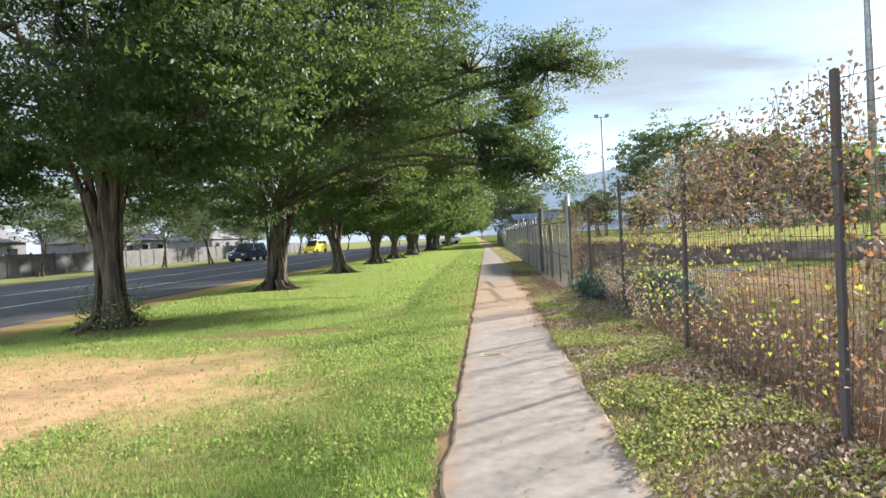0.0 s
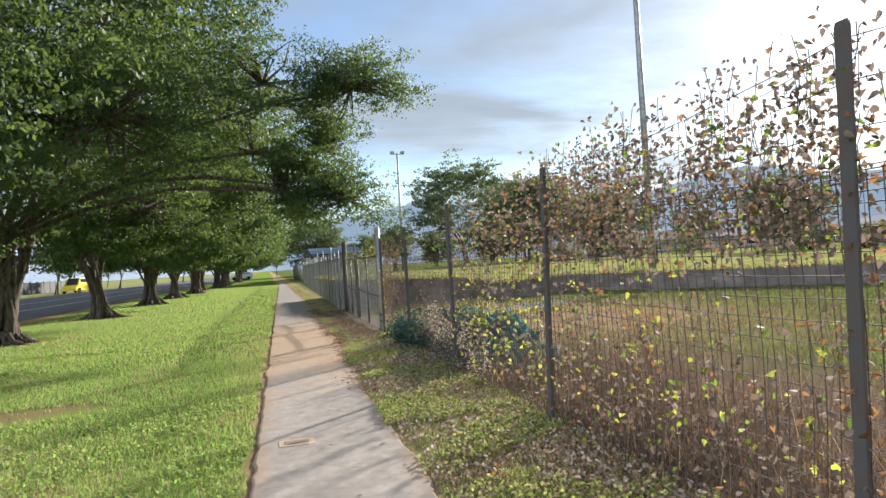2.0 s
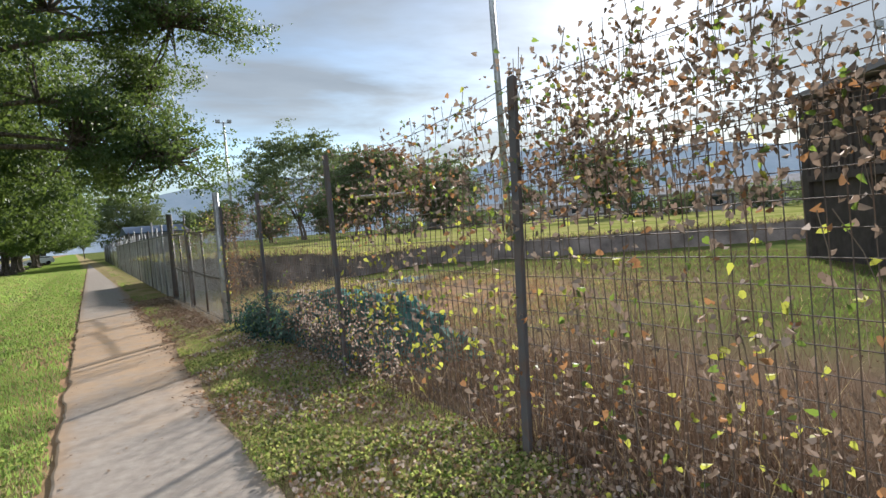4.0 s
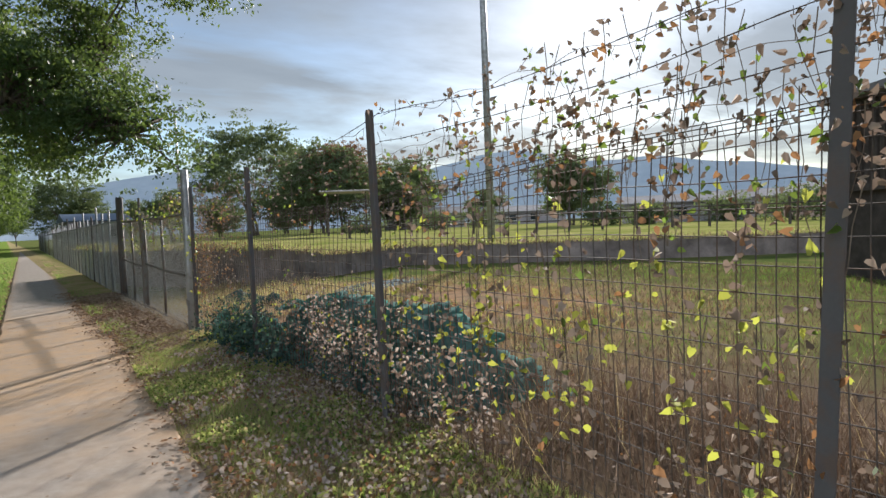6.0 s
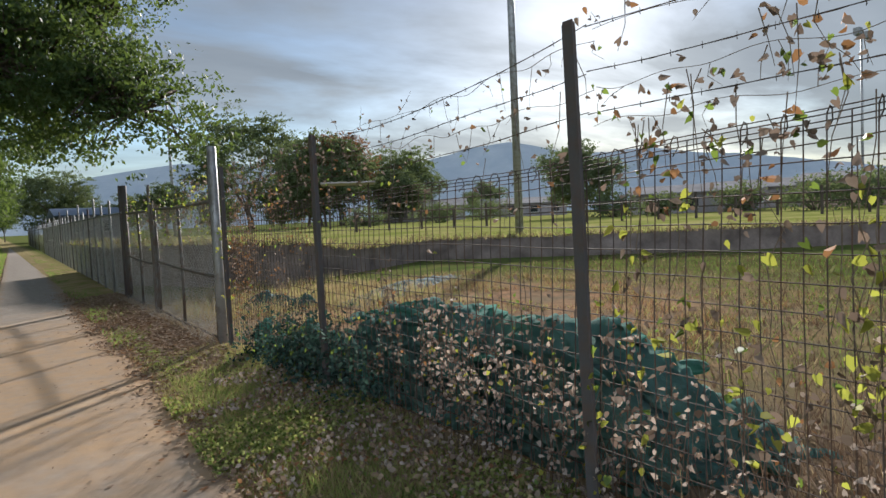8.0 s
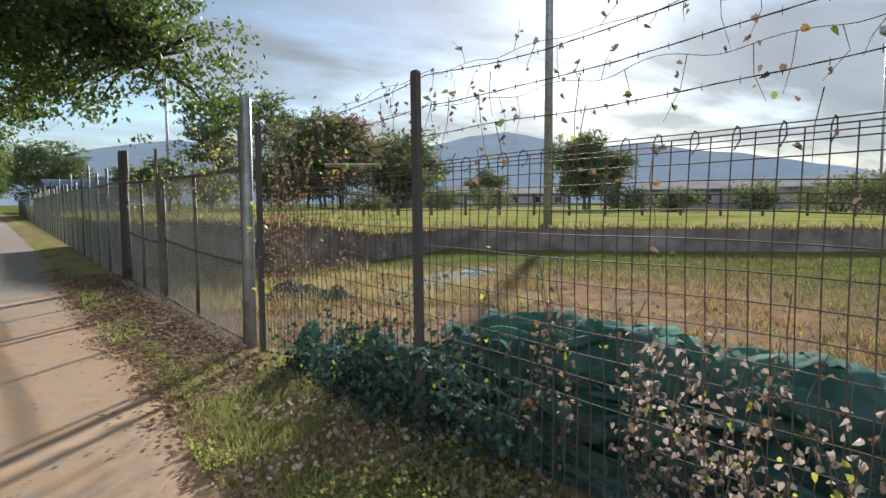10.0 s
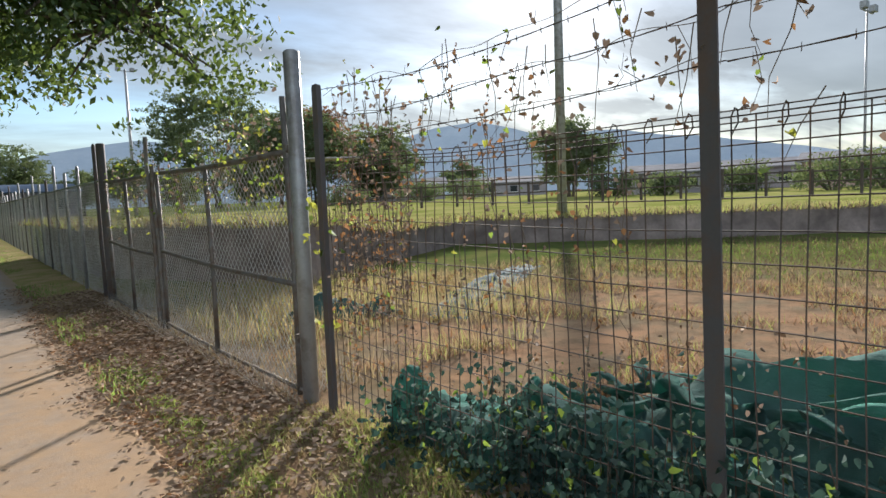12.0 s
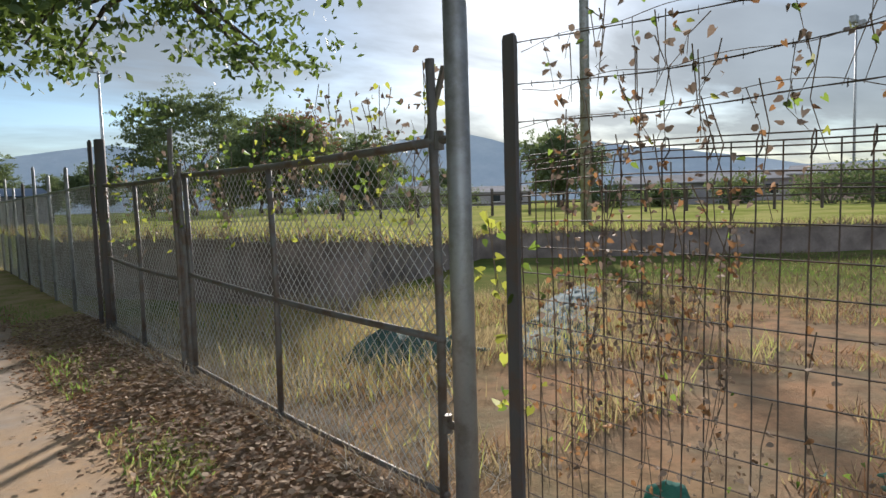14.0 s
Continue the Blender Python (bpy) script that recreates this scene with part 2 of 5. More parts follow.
def bark_material():
    k = Nodes("fig_bark")
    a = k.noise(6, 6, 0.6, stretch=(2.6, 2.6, 0.3))
    b = k.noise(26, 5, 0.65, stretch=(1, 1, 0.4))
    c = k.mix(k.ramp(a, (0.35, 0.0), (0.68, 1.0)), (0.03, 0.025, 0.022), (0.22, 0.18, 0.15))
    c = k.mix(k.math("MULTIPLY", b, 0.6), c, (0.11, 0.095, 0.075))
    k.bump(k.math("ADD", k.math("MULTIPLY", a, 3.0), b), 0.8, 0.03)
    return k.done(c, 0.95, 0.0, 0.1)


def steel_material(name, base, rust, amount, rough=0.55, metal=0.4, spec=0.25):
    k = Nodes(name)
    a, b = k.noise(7, 6, 0.65), k.noise(70, 4)
    m = k.math("MULTIPLY", k.ramp(a, (0.45, 0.0), (0.62, 1.0)), amount)
    c = k.mix(m, base, rust)
    c = k.mix(k.math("MULTIPLY", b, 0.3), c, tuple(v * 0.5 for v in base))
    k.bump(b, 0.25, 0.003)
    return k.done(c, rough, metal, spec)


def cloth_material():
    k = Nodes("green_shade_cloth")
    a, b = k.noise(3.2, 6, 0.6), k.noise(160, 2)
    c = k.mix(k.ramp(a, (0.3, 0.0), (0.7, 1.0)), (0.085, 0.165, 0.155), (0.16, 0.30, 0.27))
    # dark mottle and bright teal streaks paint in fold hollows and ridge highlights
    c = k.mix(k.math("MULTIPLY", k.ramp(k.noise(4.5, 5), (0.50, 0.0), (0.62, 1.0)), 0.55), c, (0.05, 0.07, 0.08))
    c = k.mix(k.math("MULTIPLY", k.ramp(k.noise(2.0, 5, 0.6, stretch=(1.0, 0.5, 2.0)), (0.58, 0.0), (0.66, 1.0)), 0.7), c, (0.12, 0.38, 0.30))
    c = k.mix(k.math("MULTIPLY", k.ramp(k.noise(1.1, 5), (0.55, 0.0), (0.68, 1.0)), 0.35), c, (0.17, 0.15, 0.11))
    k.bump(k.math("ADD", k.math("MULTIPLY", b, 0.3), k.noise(17, 6, 0.6, stretch=(1.6, 0.6, 2.2))), 0.8, 0.04)
    k.thin(c, (0.11, 0.35, 0.29), 0.42, 0.8)
    k.bsdf.inputs["Specular IOR Level"].default_value = 0.1
    return k.mat


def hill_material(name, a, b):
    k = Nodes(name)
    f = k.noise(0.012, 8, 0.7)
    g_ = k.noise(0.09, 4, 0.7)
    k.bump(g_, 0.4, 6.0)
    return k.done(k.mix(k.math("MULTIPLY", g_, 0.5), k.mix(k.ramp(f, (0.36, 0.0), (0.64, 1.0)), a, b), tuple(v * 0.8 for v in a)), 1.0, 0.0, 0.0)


M_GROUND, M_PATH, M_BARK = ground_material(), path_material(), bark_material()
M_ROAD = plain("asphalt", (0.075, 0.073, 0.075), 0.85, 0, 0.3, 1.3, 0.3)
M_PAINT = plain("road_paint", (0.6, 0.6, 0.58), 0.7, 0, 0.2, 5)
M_POST = steel_material("dark_rusted_steel", (0.115, 0.11, 0.115), (0.15, 0.095, 0.07), 0.6, 0.75, 0.1)
M_GALV = steel_material("weathered_galvanised_steel", (0.36, 0.37, 0.385), (0.16, 0.14, 0.12), 0.6, 0.5, 0.6)
M_PIPE = steel_material("grimy_gate_pipe", (0.17, 0.165, 0.16), (0.13, 0.085, 0.055), 0.8, 0.6, 0.4)
M_WIRE = steel_material("rusty_wire", (0.085, 0.072, 0.064), (0.14, 0.085, 0.055), 0.9, 0.85, 0.0)
M_LINK = steel_material("chain_link_wire", (0.48, 0.475, 0.46), (0.26, 0.21, 0.17), 0.5, 0.45, 0.3)
M_LEAF = leafy("fig_leaf", (0.022, 0.055, 0.030), (0.09, 0.14, 0.058), (0.19, 0.27, 0.055), 0.34, 0.45)
# leaf for distant trees and shrubs, paled and greyed to paint in haze
M_LEAF_FAR = leafy("hazed_tree_leaf", (0.07, 0.10, 0.06), (0.14, 0.175, 0.09), (0.20, 0.25, 0.09), 0.38, 0.7)
M_GRASS = leafy("lawn_blade", (0.11, 0.20, 0.055), (0.24, 0.33, 0.11), (0.39, 0.54, 0.12), 0.48, 0.5)
M_STRAW = leafy("dry_blade", (0.30, 0.23, 0.12), (0.55, 0.45, 0.27), (0.50, 0.39, 0.2), 0.4, 0.7)
M_WEED = leafy("verge_weed", (0.20, 0.24, 0.08), (0.40, 0.42, 0.18), (0.52, 0.56, 0.16), 0.48, 0.55)
M_DEAD = leafy("dead_vine_leaf", (0.15, 0.105, 0.08), (0.42, 0.34, 0.275), (0.25, 0.185, 0.14), 0.34, 0.7)
M_RUSSET = leafy("russet_vine_leaf", (0.28, 0.14, 0.07), (0.44, 0.25, 0.13), (0.40, 0.21, 0.09), 0.38, 0.7)
M_YELLOW = leafy("yellowing_vine_leaf", (0.30, 0.31, 0.06), (0.46, 0.45, 0.10), (0.52, 0.55, 0.09), 0.48, 0.6)
M_GREENV = leafy("green_vine_leaf", (0.06, 0.11, 0.03), (0.14, 0.20, 0.06), (0.25, 0.36, 0.06), 0.45, 0.5)
M_DARKV = leafy("dark_creeper_leaf", (0.03, 0.06, 0.055), (0.075, 0.12, 0.10), (0.07, 0.14, 0.10), 0.25, 0.9)
M_LITTER = leafy("fallen_leaf", (0.17, 0.11, 0.075), (0.46, 0.35, 0.25), (0.2, 0.1, 0.05), 0.15, 0.8)
M_ASHEN = leafy("ashen_blade", (0.30, 0.28, 0.26), (0.58, 0.55, 0.50), (0.4, 0.36, 0.3), 0.3, 0.7)
M_PALE = leafy("bleached_vine_leaf", (0.36, 0.29, 0.25), (0.62, 0.54, 0.48), (0.52, 0.42, 0.34), 0.4, 0.7)
M_BROWN = leafy("dead_weed", (0.085, 0.06, 0.045), (0.24, 0.17, 0.125), (0.16, 0.10, 0.06), 0.25, 0.8)
M_STEM = plain("dry_stem", (0.20, 0.155, 0.12), 0.9, 0, 0.3, 20)
M_CLOTH = cloth_material()
M_EARTH = plain("earth_bank", (0.20, 0.17, 0.16), 0.95, 0, 0.45, 1.8, 0.8, 0.1)
# distance haze is painted into both hill colours as pale blue
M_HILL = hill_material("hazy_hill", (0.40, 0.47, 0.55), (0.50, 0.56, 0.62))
M_HILL2 = hill_material("hazy_farther_hill", (0.24, 0.31, 0.41), (0.28, 0.34, 0.44))
M_WHITE = plain("white_painted_sheet", (0.66, 0.66, 0.64), 0.6, 0, 0.12, 0.8)
M_ROOF = plain("grey_roof_sheet", (0.24, 0.235, 0.25), 1.0, 0.0, 0.2, 0.8, 0.15, 0.05)
# far building grey with the distance haze put into the colour
M_MAUVE = plain("hazy_grey_wall", (0.27, 0.25, 0.27), 0.85, 0, 0.2, 0.7)
M_DRAB = plain("drab_house_wall", (0.15, 0.15, 0.16), 0.9, 0, 0.2, 0.7)
M_PINK = plain("faded_pink_wall", (0.42, 0.30, 0.27), 0.85, 0, 0.15, 1.2)
M_DARKT = plain("dark_weathered_timber", (0.075, 0.062, 0.055), 0.9, 0, 0.35, 4, 0.3)
M_PALING = plain("grey_paling", (0.11, 0.108, 0.105), 0.9, 0, 0.25, 1.5, 0.3)
M_GLASS = plain("dark_window_glass", (0.02, 0.025, 0.03), 0.08, 0, 0.1, 1, 0.0, 0.6)
M_YVAN = plain("yellow_car_paint", (0.70, 0.55, 0.02), 0.3, 0, 0.04, 1, 0.0, 0.5)
M_BLUE = plain("dark_blue_car_paint", (0.02, 0.03, 0.07), 0.25, 0, 0.05, 1, 0.0, 0.5)
M_WCAR = plain("white_car_paint", (0.72, 0.72, 0.72), 0.3, 0, 0.03, 1, 0.0, 0.5)
M_TYRE = plain("black_tyre", (0.02, 0.02, 0.02), 0.9, 0, 0.1, 5)


# ---- mesh helpers ----
class Geo:
    """Vertices and faces of one mesh."""

    def __init__(self):
        self.v, self.f = [], []

    def add(self, verts, faces):
        o = len(self.v)
        self.v.extend(tuple(p) for p in verts)
        self.f.extend(tuple(i + o for i in q) for q in faces)
        return self

    def box(self, x0, x1, y0, y1, z0, z1, m=None):
        c = [Vector((x, y, z)) for z in (z0, z1) for x, y in ((x0, y0), (x1, y0), (x1, y1), (x0, y1))]
        if m is not None:
            c = [m @ p for p in c]
        return self.add(c, [(3, 2, 1, 0), (4, 5, 6, 7), (0, 1, 5, 4), (1, 2, 6, 5), (2, 3, 7, 6), (3, 0, 4, 7)])

    def tube(self, pts, radii, sides=6, cap=True, wobble=0.0):
        pts = [Vector(p) for p in pts]
        rings, up = [], None
        for i, p in enumerate(pts):
            d = (pts[min(i + 1, len(pts) - 1)] - pts[max(i - 1, 0)]).normalized()
            if up is None:
                up = d.orthogonal().normalized()
            up = (up - d * up.dot(d))
            up = up.normalized() if up.length > 1e-6 else d.orthogonal().normalized()
            side = d.cross(up)
            r = radii if isinstance(radii, (int, float)) else radii[i]
            ring = []
            for j in range(sides):
                a = 2 * math.pi * j / sides
                rr = r * (1 + wobble * noise.noise((p * 2.3) + Vector((j * 3.1, 0, 0)))) if wobble else r
                ring.append(p + (up * math.cos(a) + side * math.sin(a)) * rr)
            rings.append(ring)
        n = len(pts)
        faces = [(i * sides + j, i * sides + (j + 1) % sides, (i + 1) * sides + (j + 1) % sides, (i + 1) * sides + j) for i in range(n - 1) for j in range(sides)]
        if cap:
            faces += [tuple(range(sides))[::-1], tuple((n - 1) * sides + j for j in range(sides))]
        return self.add([p for r in rings for p in r], faces)

    def mesh(self, name, mats, smooth=False):
        me = bpy.data.meshes.new(name)
        me.from_pydata(self.v, [], self.f)
        for m in (mats if isinstance(mats, (list, tuple)) else [mats]):
            me.materials.append(m)
        if smooth:
            me.polygons.foreach_set("use_smooth", [True] * len(me.polygons))
        me.update()
        return me


def part(name, geo, mat, parent=None, label="", smooth=False):
    ob = new(name, geo.mesh(name, mat, smooth) if isinstance(geo, Geo) else geo)
    if parent:
        ob.parent = parent
    if label:
        ob["label"] = label
    return ob


def thing(name, label, category, group="", kind="", at=(0, 0, 0)):
    ob = new(name)
    ob.empty_display_size = 0.1
    ob.location = at
    return tagged(ob, label, category, group, kind)


def soup(name, verts, per, mat, index=None):
    """A mesh of many separate small polygons, of per corners each; verts: n * per rows."""
    n = len(verts) // per
    me = bpy.data.meshes.new(name)
    me.vertices.add(n * per)
    me.vertices.foreach_set("co", np.ascontiguousarray(verts, dtype=np.float32).ravel())
    me.loops.add(n * per)
    me.loops.foreach_set("vertex_index", np.arange(n * per, dtype=np.int32))
    me.polygons.add(n)
    me.polygons.foreach_set("loop_start", np.arange(0, n * per, per, dtype=np.int32))
    for m in (mat if isinstance(mat, (list, tuple)) else [mat]):
        me.materials.append(m)
    if index is not None:
        me.polygons.foreach_set("material_index", np.ascontiguousarray(index, dtype=np.int32))
    me.update(calc_edges=True)
    return me


def unit(n):
    v = rng.normal(size=(n, 3))
    return v / np.linalg.norm(v, axis=1)[:, None]


def leaves(centres, length, width, droop=0.3, shape="leaf"):
    """Leaf polygons round the given centres: pointed ovals of six corners, or hearts of seven."""
    n = len(centres)
    a = unit(n)
    a[:, 2] -= droop
    a /= np.linalg.norm(a, axis=1)[:, None]
    b = np.cross(a, unit(n))
    b /= np.linalg.norm(b, axis=1)[:, None] + 1e-9
    nrm = np.cross(a, b)
    s = rng.uniform(0.65, 1.25, size=(n, 1))
    L, W = length * s, width * s
    if shape == "diamond":
        rows = [(-0.5, 0, 0), (0.0, 0.5, 0.12), (0.5, 0, 0), (0.0, -0.5, 0.12)]
    elif shape == "leaf":
        rows = [(-0.5, 0, 0), (-0.15, 0.46, 0.10), (0.2, 0.38, 0.08), (0.5, 0, 0), (0.2, -0.38, 0.08), (-0.15, -0.46, 0.10)]
    else:
        rows = [(-0.34, 0, 0), (-0.46, 0.24, 0.22), (-0.22, 0.40, 0.42), (0.12, 0.30, 0.26), (0.5, 0.04, -0.22), (0.10, -0.33, 0.18), (-0.28, -0.38, 0.46), (-0.48, -0.2, 0.26)]
    out = np.empty((n, len(rows), 3))
    for i, (u, v, w) in enumerate(rows):
        out[:, i] = centres + a * L * u + b * W * v + nrm * W * w
    return out.reshape(-1, 3), len(rows)


def blades(xy, z, height, width, lean=0.5):
    """Upright grass blades, one triangle each."""
    n = len(xy)
    h = height * rng.uniform(0.45, 1.25, size=n)
    ang = rng.uniform(0, 2 * math.pi, n)
    w = width * rng.uniform(0.7, 1.3, n)
    la, lr = rng.uniform(0, 2 * math.pi, n), h * lean * rng.uniform(0.1, 1.2, n)
    base = np.column_stack([xy, np.broadcast_to(z, n)])
    side = np.column_stack([np.cos(ang) * w / 2, np.sin(ang) * w / 2, np.zeros(n)])
    tip = base + np.column_stack([np.cos(la) * lr, np.sin(la) * lr, h])
    out = np.empty((n, 3, 3))
    out[:, 0], out[:, 1], out[:, 2] = base - side, base + side, tip
    return out.reshape(-1, 3)


def stuff(name, me, label, category):
    return tagged(new(name, me), label, category, kind="stuff")


# ---- ground, path, road ----
def path_left(y):
    return -0.28 + 0.0185 * y


def path_right(y):
    return path_left(y) + 1.2 + 0.14 * np.clip((y - 11.0) / 4.0, 0, 1)


def fence_x(y):
    return 2.33 + (0.0 if y < 24 else 0.0185 * (y - 24))


def ground_z(x, y):
    """The verge lies level with the slab, and rises a little to the fence."""
    return -0.02 + 0.07 * min(1.0, max(0.0, (x - 1.2) / 1.0))


g = Geo()
xs = [-3000, -800, -200, -60, -30, -20, -14, -10, -8, -6, -4, -3, -2, -1, -0.3, 0.5, 1.2, 1.7, 2.2, 2.7, 4, 6, 10, 16, 30, 60, 200, 800, 3000]
ys = [-3000, -800, -200, -60, -20, -8, 0, 4, 8, 12, 16, 20, 24, 30, 40, 60, 90, 140, 300, 900, 3000]
g.add([(x, y, ground_z(x, y)) for y in ys for x in xs], [(j * len(xs) + i, j * len(xs) + i + 1, (j + 1) * len(xs) + i + 1, (j + 1) * len(xs) + i) for j in range(len(ys) - 1) for i in range(len(xs) - 1)])
tagged(part("ground", g, M_GROUND), "level ground of mown lawn, bare sand and dry verge", "ground", kind="structure")

g = Geo()
py = np.concatenate([np.arange(-12, 40, 0.12), np.arange(40, 150, 1.0)])
rows = []
for y in py:
    jl = 0.05 * noise.noise(Vector((0, y * 1.3, 0))) + 0.03 * noise.noise(Vector((3, y * 5, 0)))
    jr = 0.06 * noise.noise(Vector((7, y * 1.1, 0))) + 0.035 * noise.noise(Vector((9, y * 5, 0)))
    a, b = path_left(y) + jl, path_right(y) + jr
    rows.append([(a, y, -0.08), (a, y, -0.004), (a + 0.02, y, 0.004), (0.5 * (a + b), y, 0.006), (b - 0.02, y, 0.004), (b, y, -0.004), (b, y, -0.08)])
g.add([p for r in rows for p in r], [(i * 7 + j, i * 7 + j + 1, (i + 1) * 7 + j + 1, (i + 1) * 7 + j) for i in range(len(rows) - 1) for j in range(6)])
tagged(part("pavement", g, M_PATH), "worn concrete footpath with sand washed over it", "footpath", kind="structure")


def road_x(y, off):
    return off + 0.022 * y


g = Geo()
ry = list(range(-60, 260, 8))
g.add([(road_x(y, o) + (0.25 * noise.noise(Vector((o, y * 0.21, 0))) if o == -10.6 else 0), y, z) for y in ry for o, z in ((-27.0, -0.015), (-26.9, 0.0), (-18.8, 0.05), (-10.7, 0.0), (-10.6, -0.015))], [(i * 5 + j, (i) * 5 + j + 1, (i + 1) * 5 + j + 1, (i + 1) * 5 + j) for i in range(len(ry) - 1) for j in range(4)])
tagged(part("road", g, M_ROAD), "wide grey asphalt street with a dirt shoulder", "road", kind="structure")
for k, (off, dashed) in enumerate(((-18.8, False), (-14.4, False))):
    g = Geo()
    for y in range(-40, 200, 6):
        zz = 0.056 if k == 0 else 0.032
        g.add([(road_x(y, off) - 0.07, y, zz), (road_x(y, off) + 0.07, y, zz), (road_x(y + 6, off) + 0.07, y + 6, zz), (road_x(y + 6, off) - 0.07, y + 6, zz)], [(0, 1, 2, 3)])
    tagged(part("road_marking", g, M_PAINT), "faded white line painted on the asphalt", "road marking", kind="structure")

# ---- fence ----
POSTS = [(-3.7, 2.30), (-0.8, 2.30), (2.05, 2.30), (5.09, 2.36), (8.03, 2.25), (10.84, 2.22), (13.58, 2.09), (16.06, 2.06)]


def mesh_top(y):
    return 1.77 - 0.19 * min(1.0, max(0.0, (y - 8.0) / 4.0)) + 0.02 * noise.noise(Vector((y * 0.7, 3, 0)))


def sway(y, z):
    """How far the slack mesh bulges off the line of the posts."""
    return 0.045 * noise.noise(Vector((y * 0.5, z * 0.8, 5))) + 0.02 * noise.noise(Vector((y * 1.7, z * 1.9, 8)))


def mesh_point(y, z):
    return Vector((fence_x(y) + 0.05 + sway(y, z), y + 0.02 * noise.noise(Vector((y, z * 1.2, 2))), z + 0.025 * noise.noise(Vector((y * 0.9, z, 4)))))


def post_geo(height, lean):
    """A flat steel post, folded to a shallow channel, with a chamfered head."""
    q = Geo()
    prof = [(-0.030, -0.022), (0.030, -0.022), (0.030, -0.012), (0.009, -0.008), (0.009, 0.022), (-0.009, 0.022), (-0.009, -0.008), (-0.030, -0.012)]
    rings = []
    for t in (-0.3, 0.3, 0.9, 1.5, height - 0.02, height):
        s = 0.86 if t == height else 1.0
        rings.append([(b * s + lean[0] * t + 0.006 * noise.noise(Vector((t * 3, 0, height))), a * s + lean[1] * t, t) for a, b in prof])
    n = len(prof)
    q.add([p for r in rings for p in r], [(i * n + j, i * n + (j + 1) % n, (i + 1) * n + (j + 1) % n, (i + 1) * n + j) for i in range(5) for j in range(n)] + [tuple(range(5 * n, 6 * n))])
    return q


fence = thing("wire_fence", "rusty weldmesh fence with dark steel posts and sagging barbed wire", "fence")
LEANS = [(0, 0), (0, 0.01), (0, 0), (-0.02, -0.045), (0.004, -0.05), (0.0, 0.025), (0.004, 0.02), (0.002, 0.0)]
for (y, h), lean in zip(POSTS, LEANS):
    ob = part("post", post_geo(h - 0.03, lean), M_POST, fence)
    ob.location = (fence_x(y), y, 0.03)

for (y0, _), (y1, _) in zip(POSTS, POSTS[1:]):
    q = Geo()
    ny = round((y1 - y0) / 0.072)
    for i in range(ny + 1):
        y = y0 + (y1 - y0) * i / ny
        top = mesh_top(y)
        zs = [0.02 + (top - 0.02) * k / 8 for k in range(9)]
        pts = [mesh_point(y, z) for z in zs]
        e = pts[-1]
        if i % 2 == 0:
            pts += [e + Vector((0.022, 0, 0.028)), e + Vector((0.055, 0.006, 0.024)), e + Vector((0.068, 0.010, -0.012)), e + Vector((0.03, 0.012, -0.05))]
        q.tube(pts, 0.0029, 3, False)
    for k in range(18):
        zr = 0.04 + 0.1 * k
        if zr > 1.66 - 0.19 * min(1.0, max(0.0, (y0 - 6.5) / 4.0)):
            break
        q.tube([mesh_point(y0 + (y1 - y0) * i / 14, zr) for i in range(15)], 0.0029, 3, False)
    for dx, dz in ((0, 0.0), (0, -0.04), (0, -0.085), (0.05, 0.024), (0.066, -0.012)):
        q.tube([mesh_point(y, mesh_top(y)) + Vector((dx, 0, dz)) for y in np.linspace(y0, y1, 15)], 0.0029, 3, False)
    part("wire_mesh", q, M_WIRE, fence, "rusty welded wire mesh with a rolled top edge")


def barbed(za, zb, y0, y1, sag, seed):
    q = Geo()
    n = 26
    pts = []
    for i in range(n + 1):
        t = i / n
        y = y0 + (y1 - y0) * t
        pts.append(Vector((fence_x(y) + 0.03 + 0.02 * noise.noise(Vector((y * 1.3, seed, 0))), y, za + (zb - za) * t - sag * 4 * t * (1 - t) + 0.025 * noise.noise(Vector((y * 1.2, seed, 3))))))
    q.tube(pts, 0.0022, 4, False)
    q.tube([p + Vector((0.003 * math.cos(i * 2.1), 0, 0.003 * math.sin(i * 2.1))) for i, p in enumerate(pts)], 0.0016, 3, False)
    for i in range(int((y1 - y0) / 0.13)):
        t = (i + 0.5) / ((y1 - y0) / 0.13) * n
        a = int(t)
        p = pts[a].lerp(pts[min(a + 1, n)], t - a)
        for s in (-1, 1):
            d = Vector((0.6 * s, 0.3 * s, 1.0)).normalized() * 0.014
            q.tube([p - d, p + d], [0.0016, 0.0006], 3, False)
    return q


for i, ((y0, h0), (y1, h1)) in enumerate(zip(POSTS, POSTS[1:])):
    m0, m1 = mesh_top(y0), mesh_top(y1)
    for k, f in enumerate((0.30, 0.62, 0.94)):
        part("barbed_wire", barbed(m0 + (h0 - m0) * f, m1 + (h1 - m1) * f, y0, y1, (0.03, 0.05, 0.075)[k], i * 3.7 + k), M_WIRE, fence)


# ---- gate and the grey fence beyond ----
def round_post(height, r):
    q = Geo()
    q.tube([(0, 0, -0.25), (0, 0, height * 0.5), (0, 0, height - 0.012), (0, 0, height)], [r, r, r, r * 0.8], 14)
    return q


gate_post = thing("gate_post", "tall weathered galvanised steel gate post", "post", "gate posts", at=(2.33, 16.37, 0.0))
part("pipe", round_post(2.32, 0.052), M_GALV, gate_post, smooth=True)
for zc_ in (0.45, 1.7):
    part("hinge", Geo().tube([(-0.02, 0.03, zc_), (-0.02, 0.10, zc_)], 0.018, 8).tube([(-0.02, 0.10, zc_ - 0.04), (-0.02, 0.10, zc_ + 0.04)], 0.022, 8), M_PIPE, gate_post)
part("brace", Geo().tube([(0.02, 0.10, 2.02), (0.03, 0.24, 1.72)], 0.016, 6), M_PIPE, gate_post)
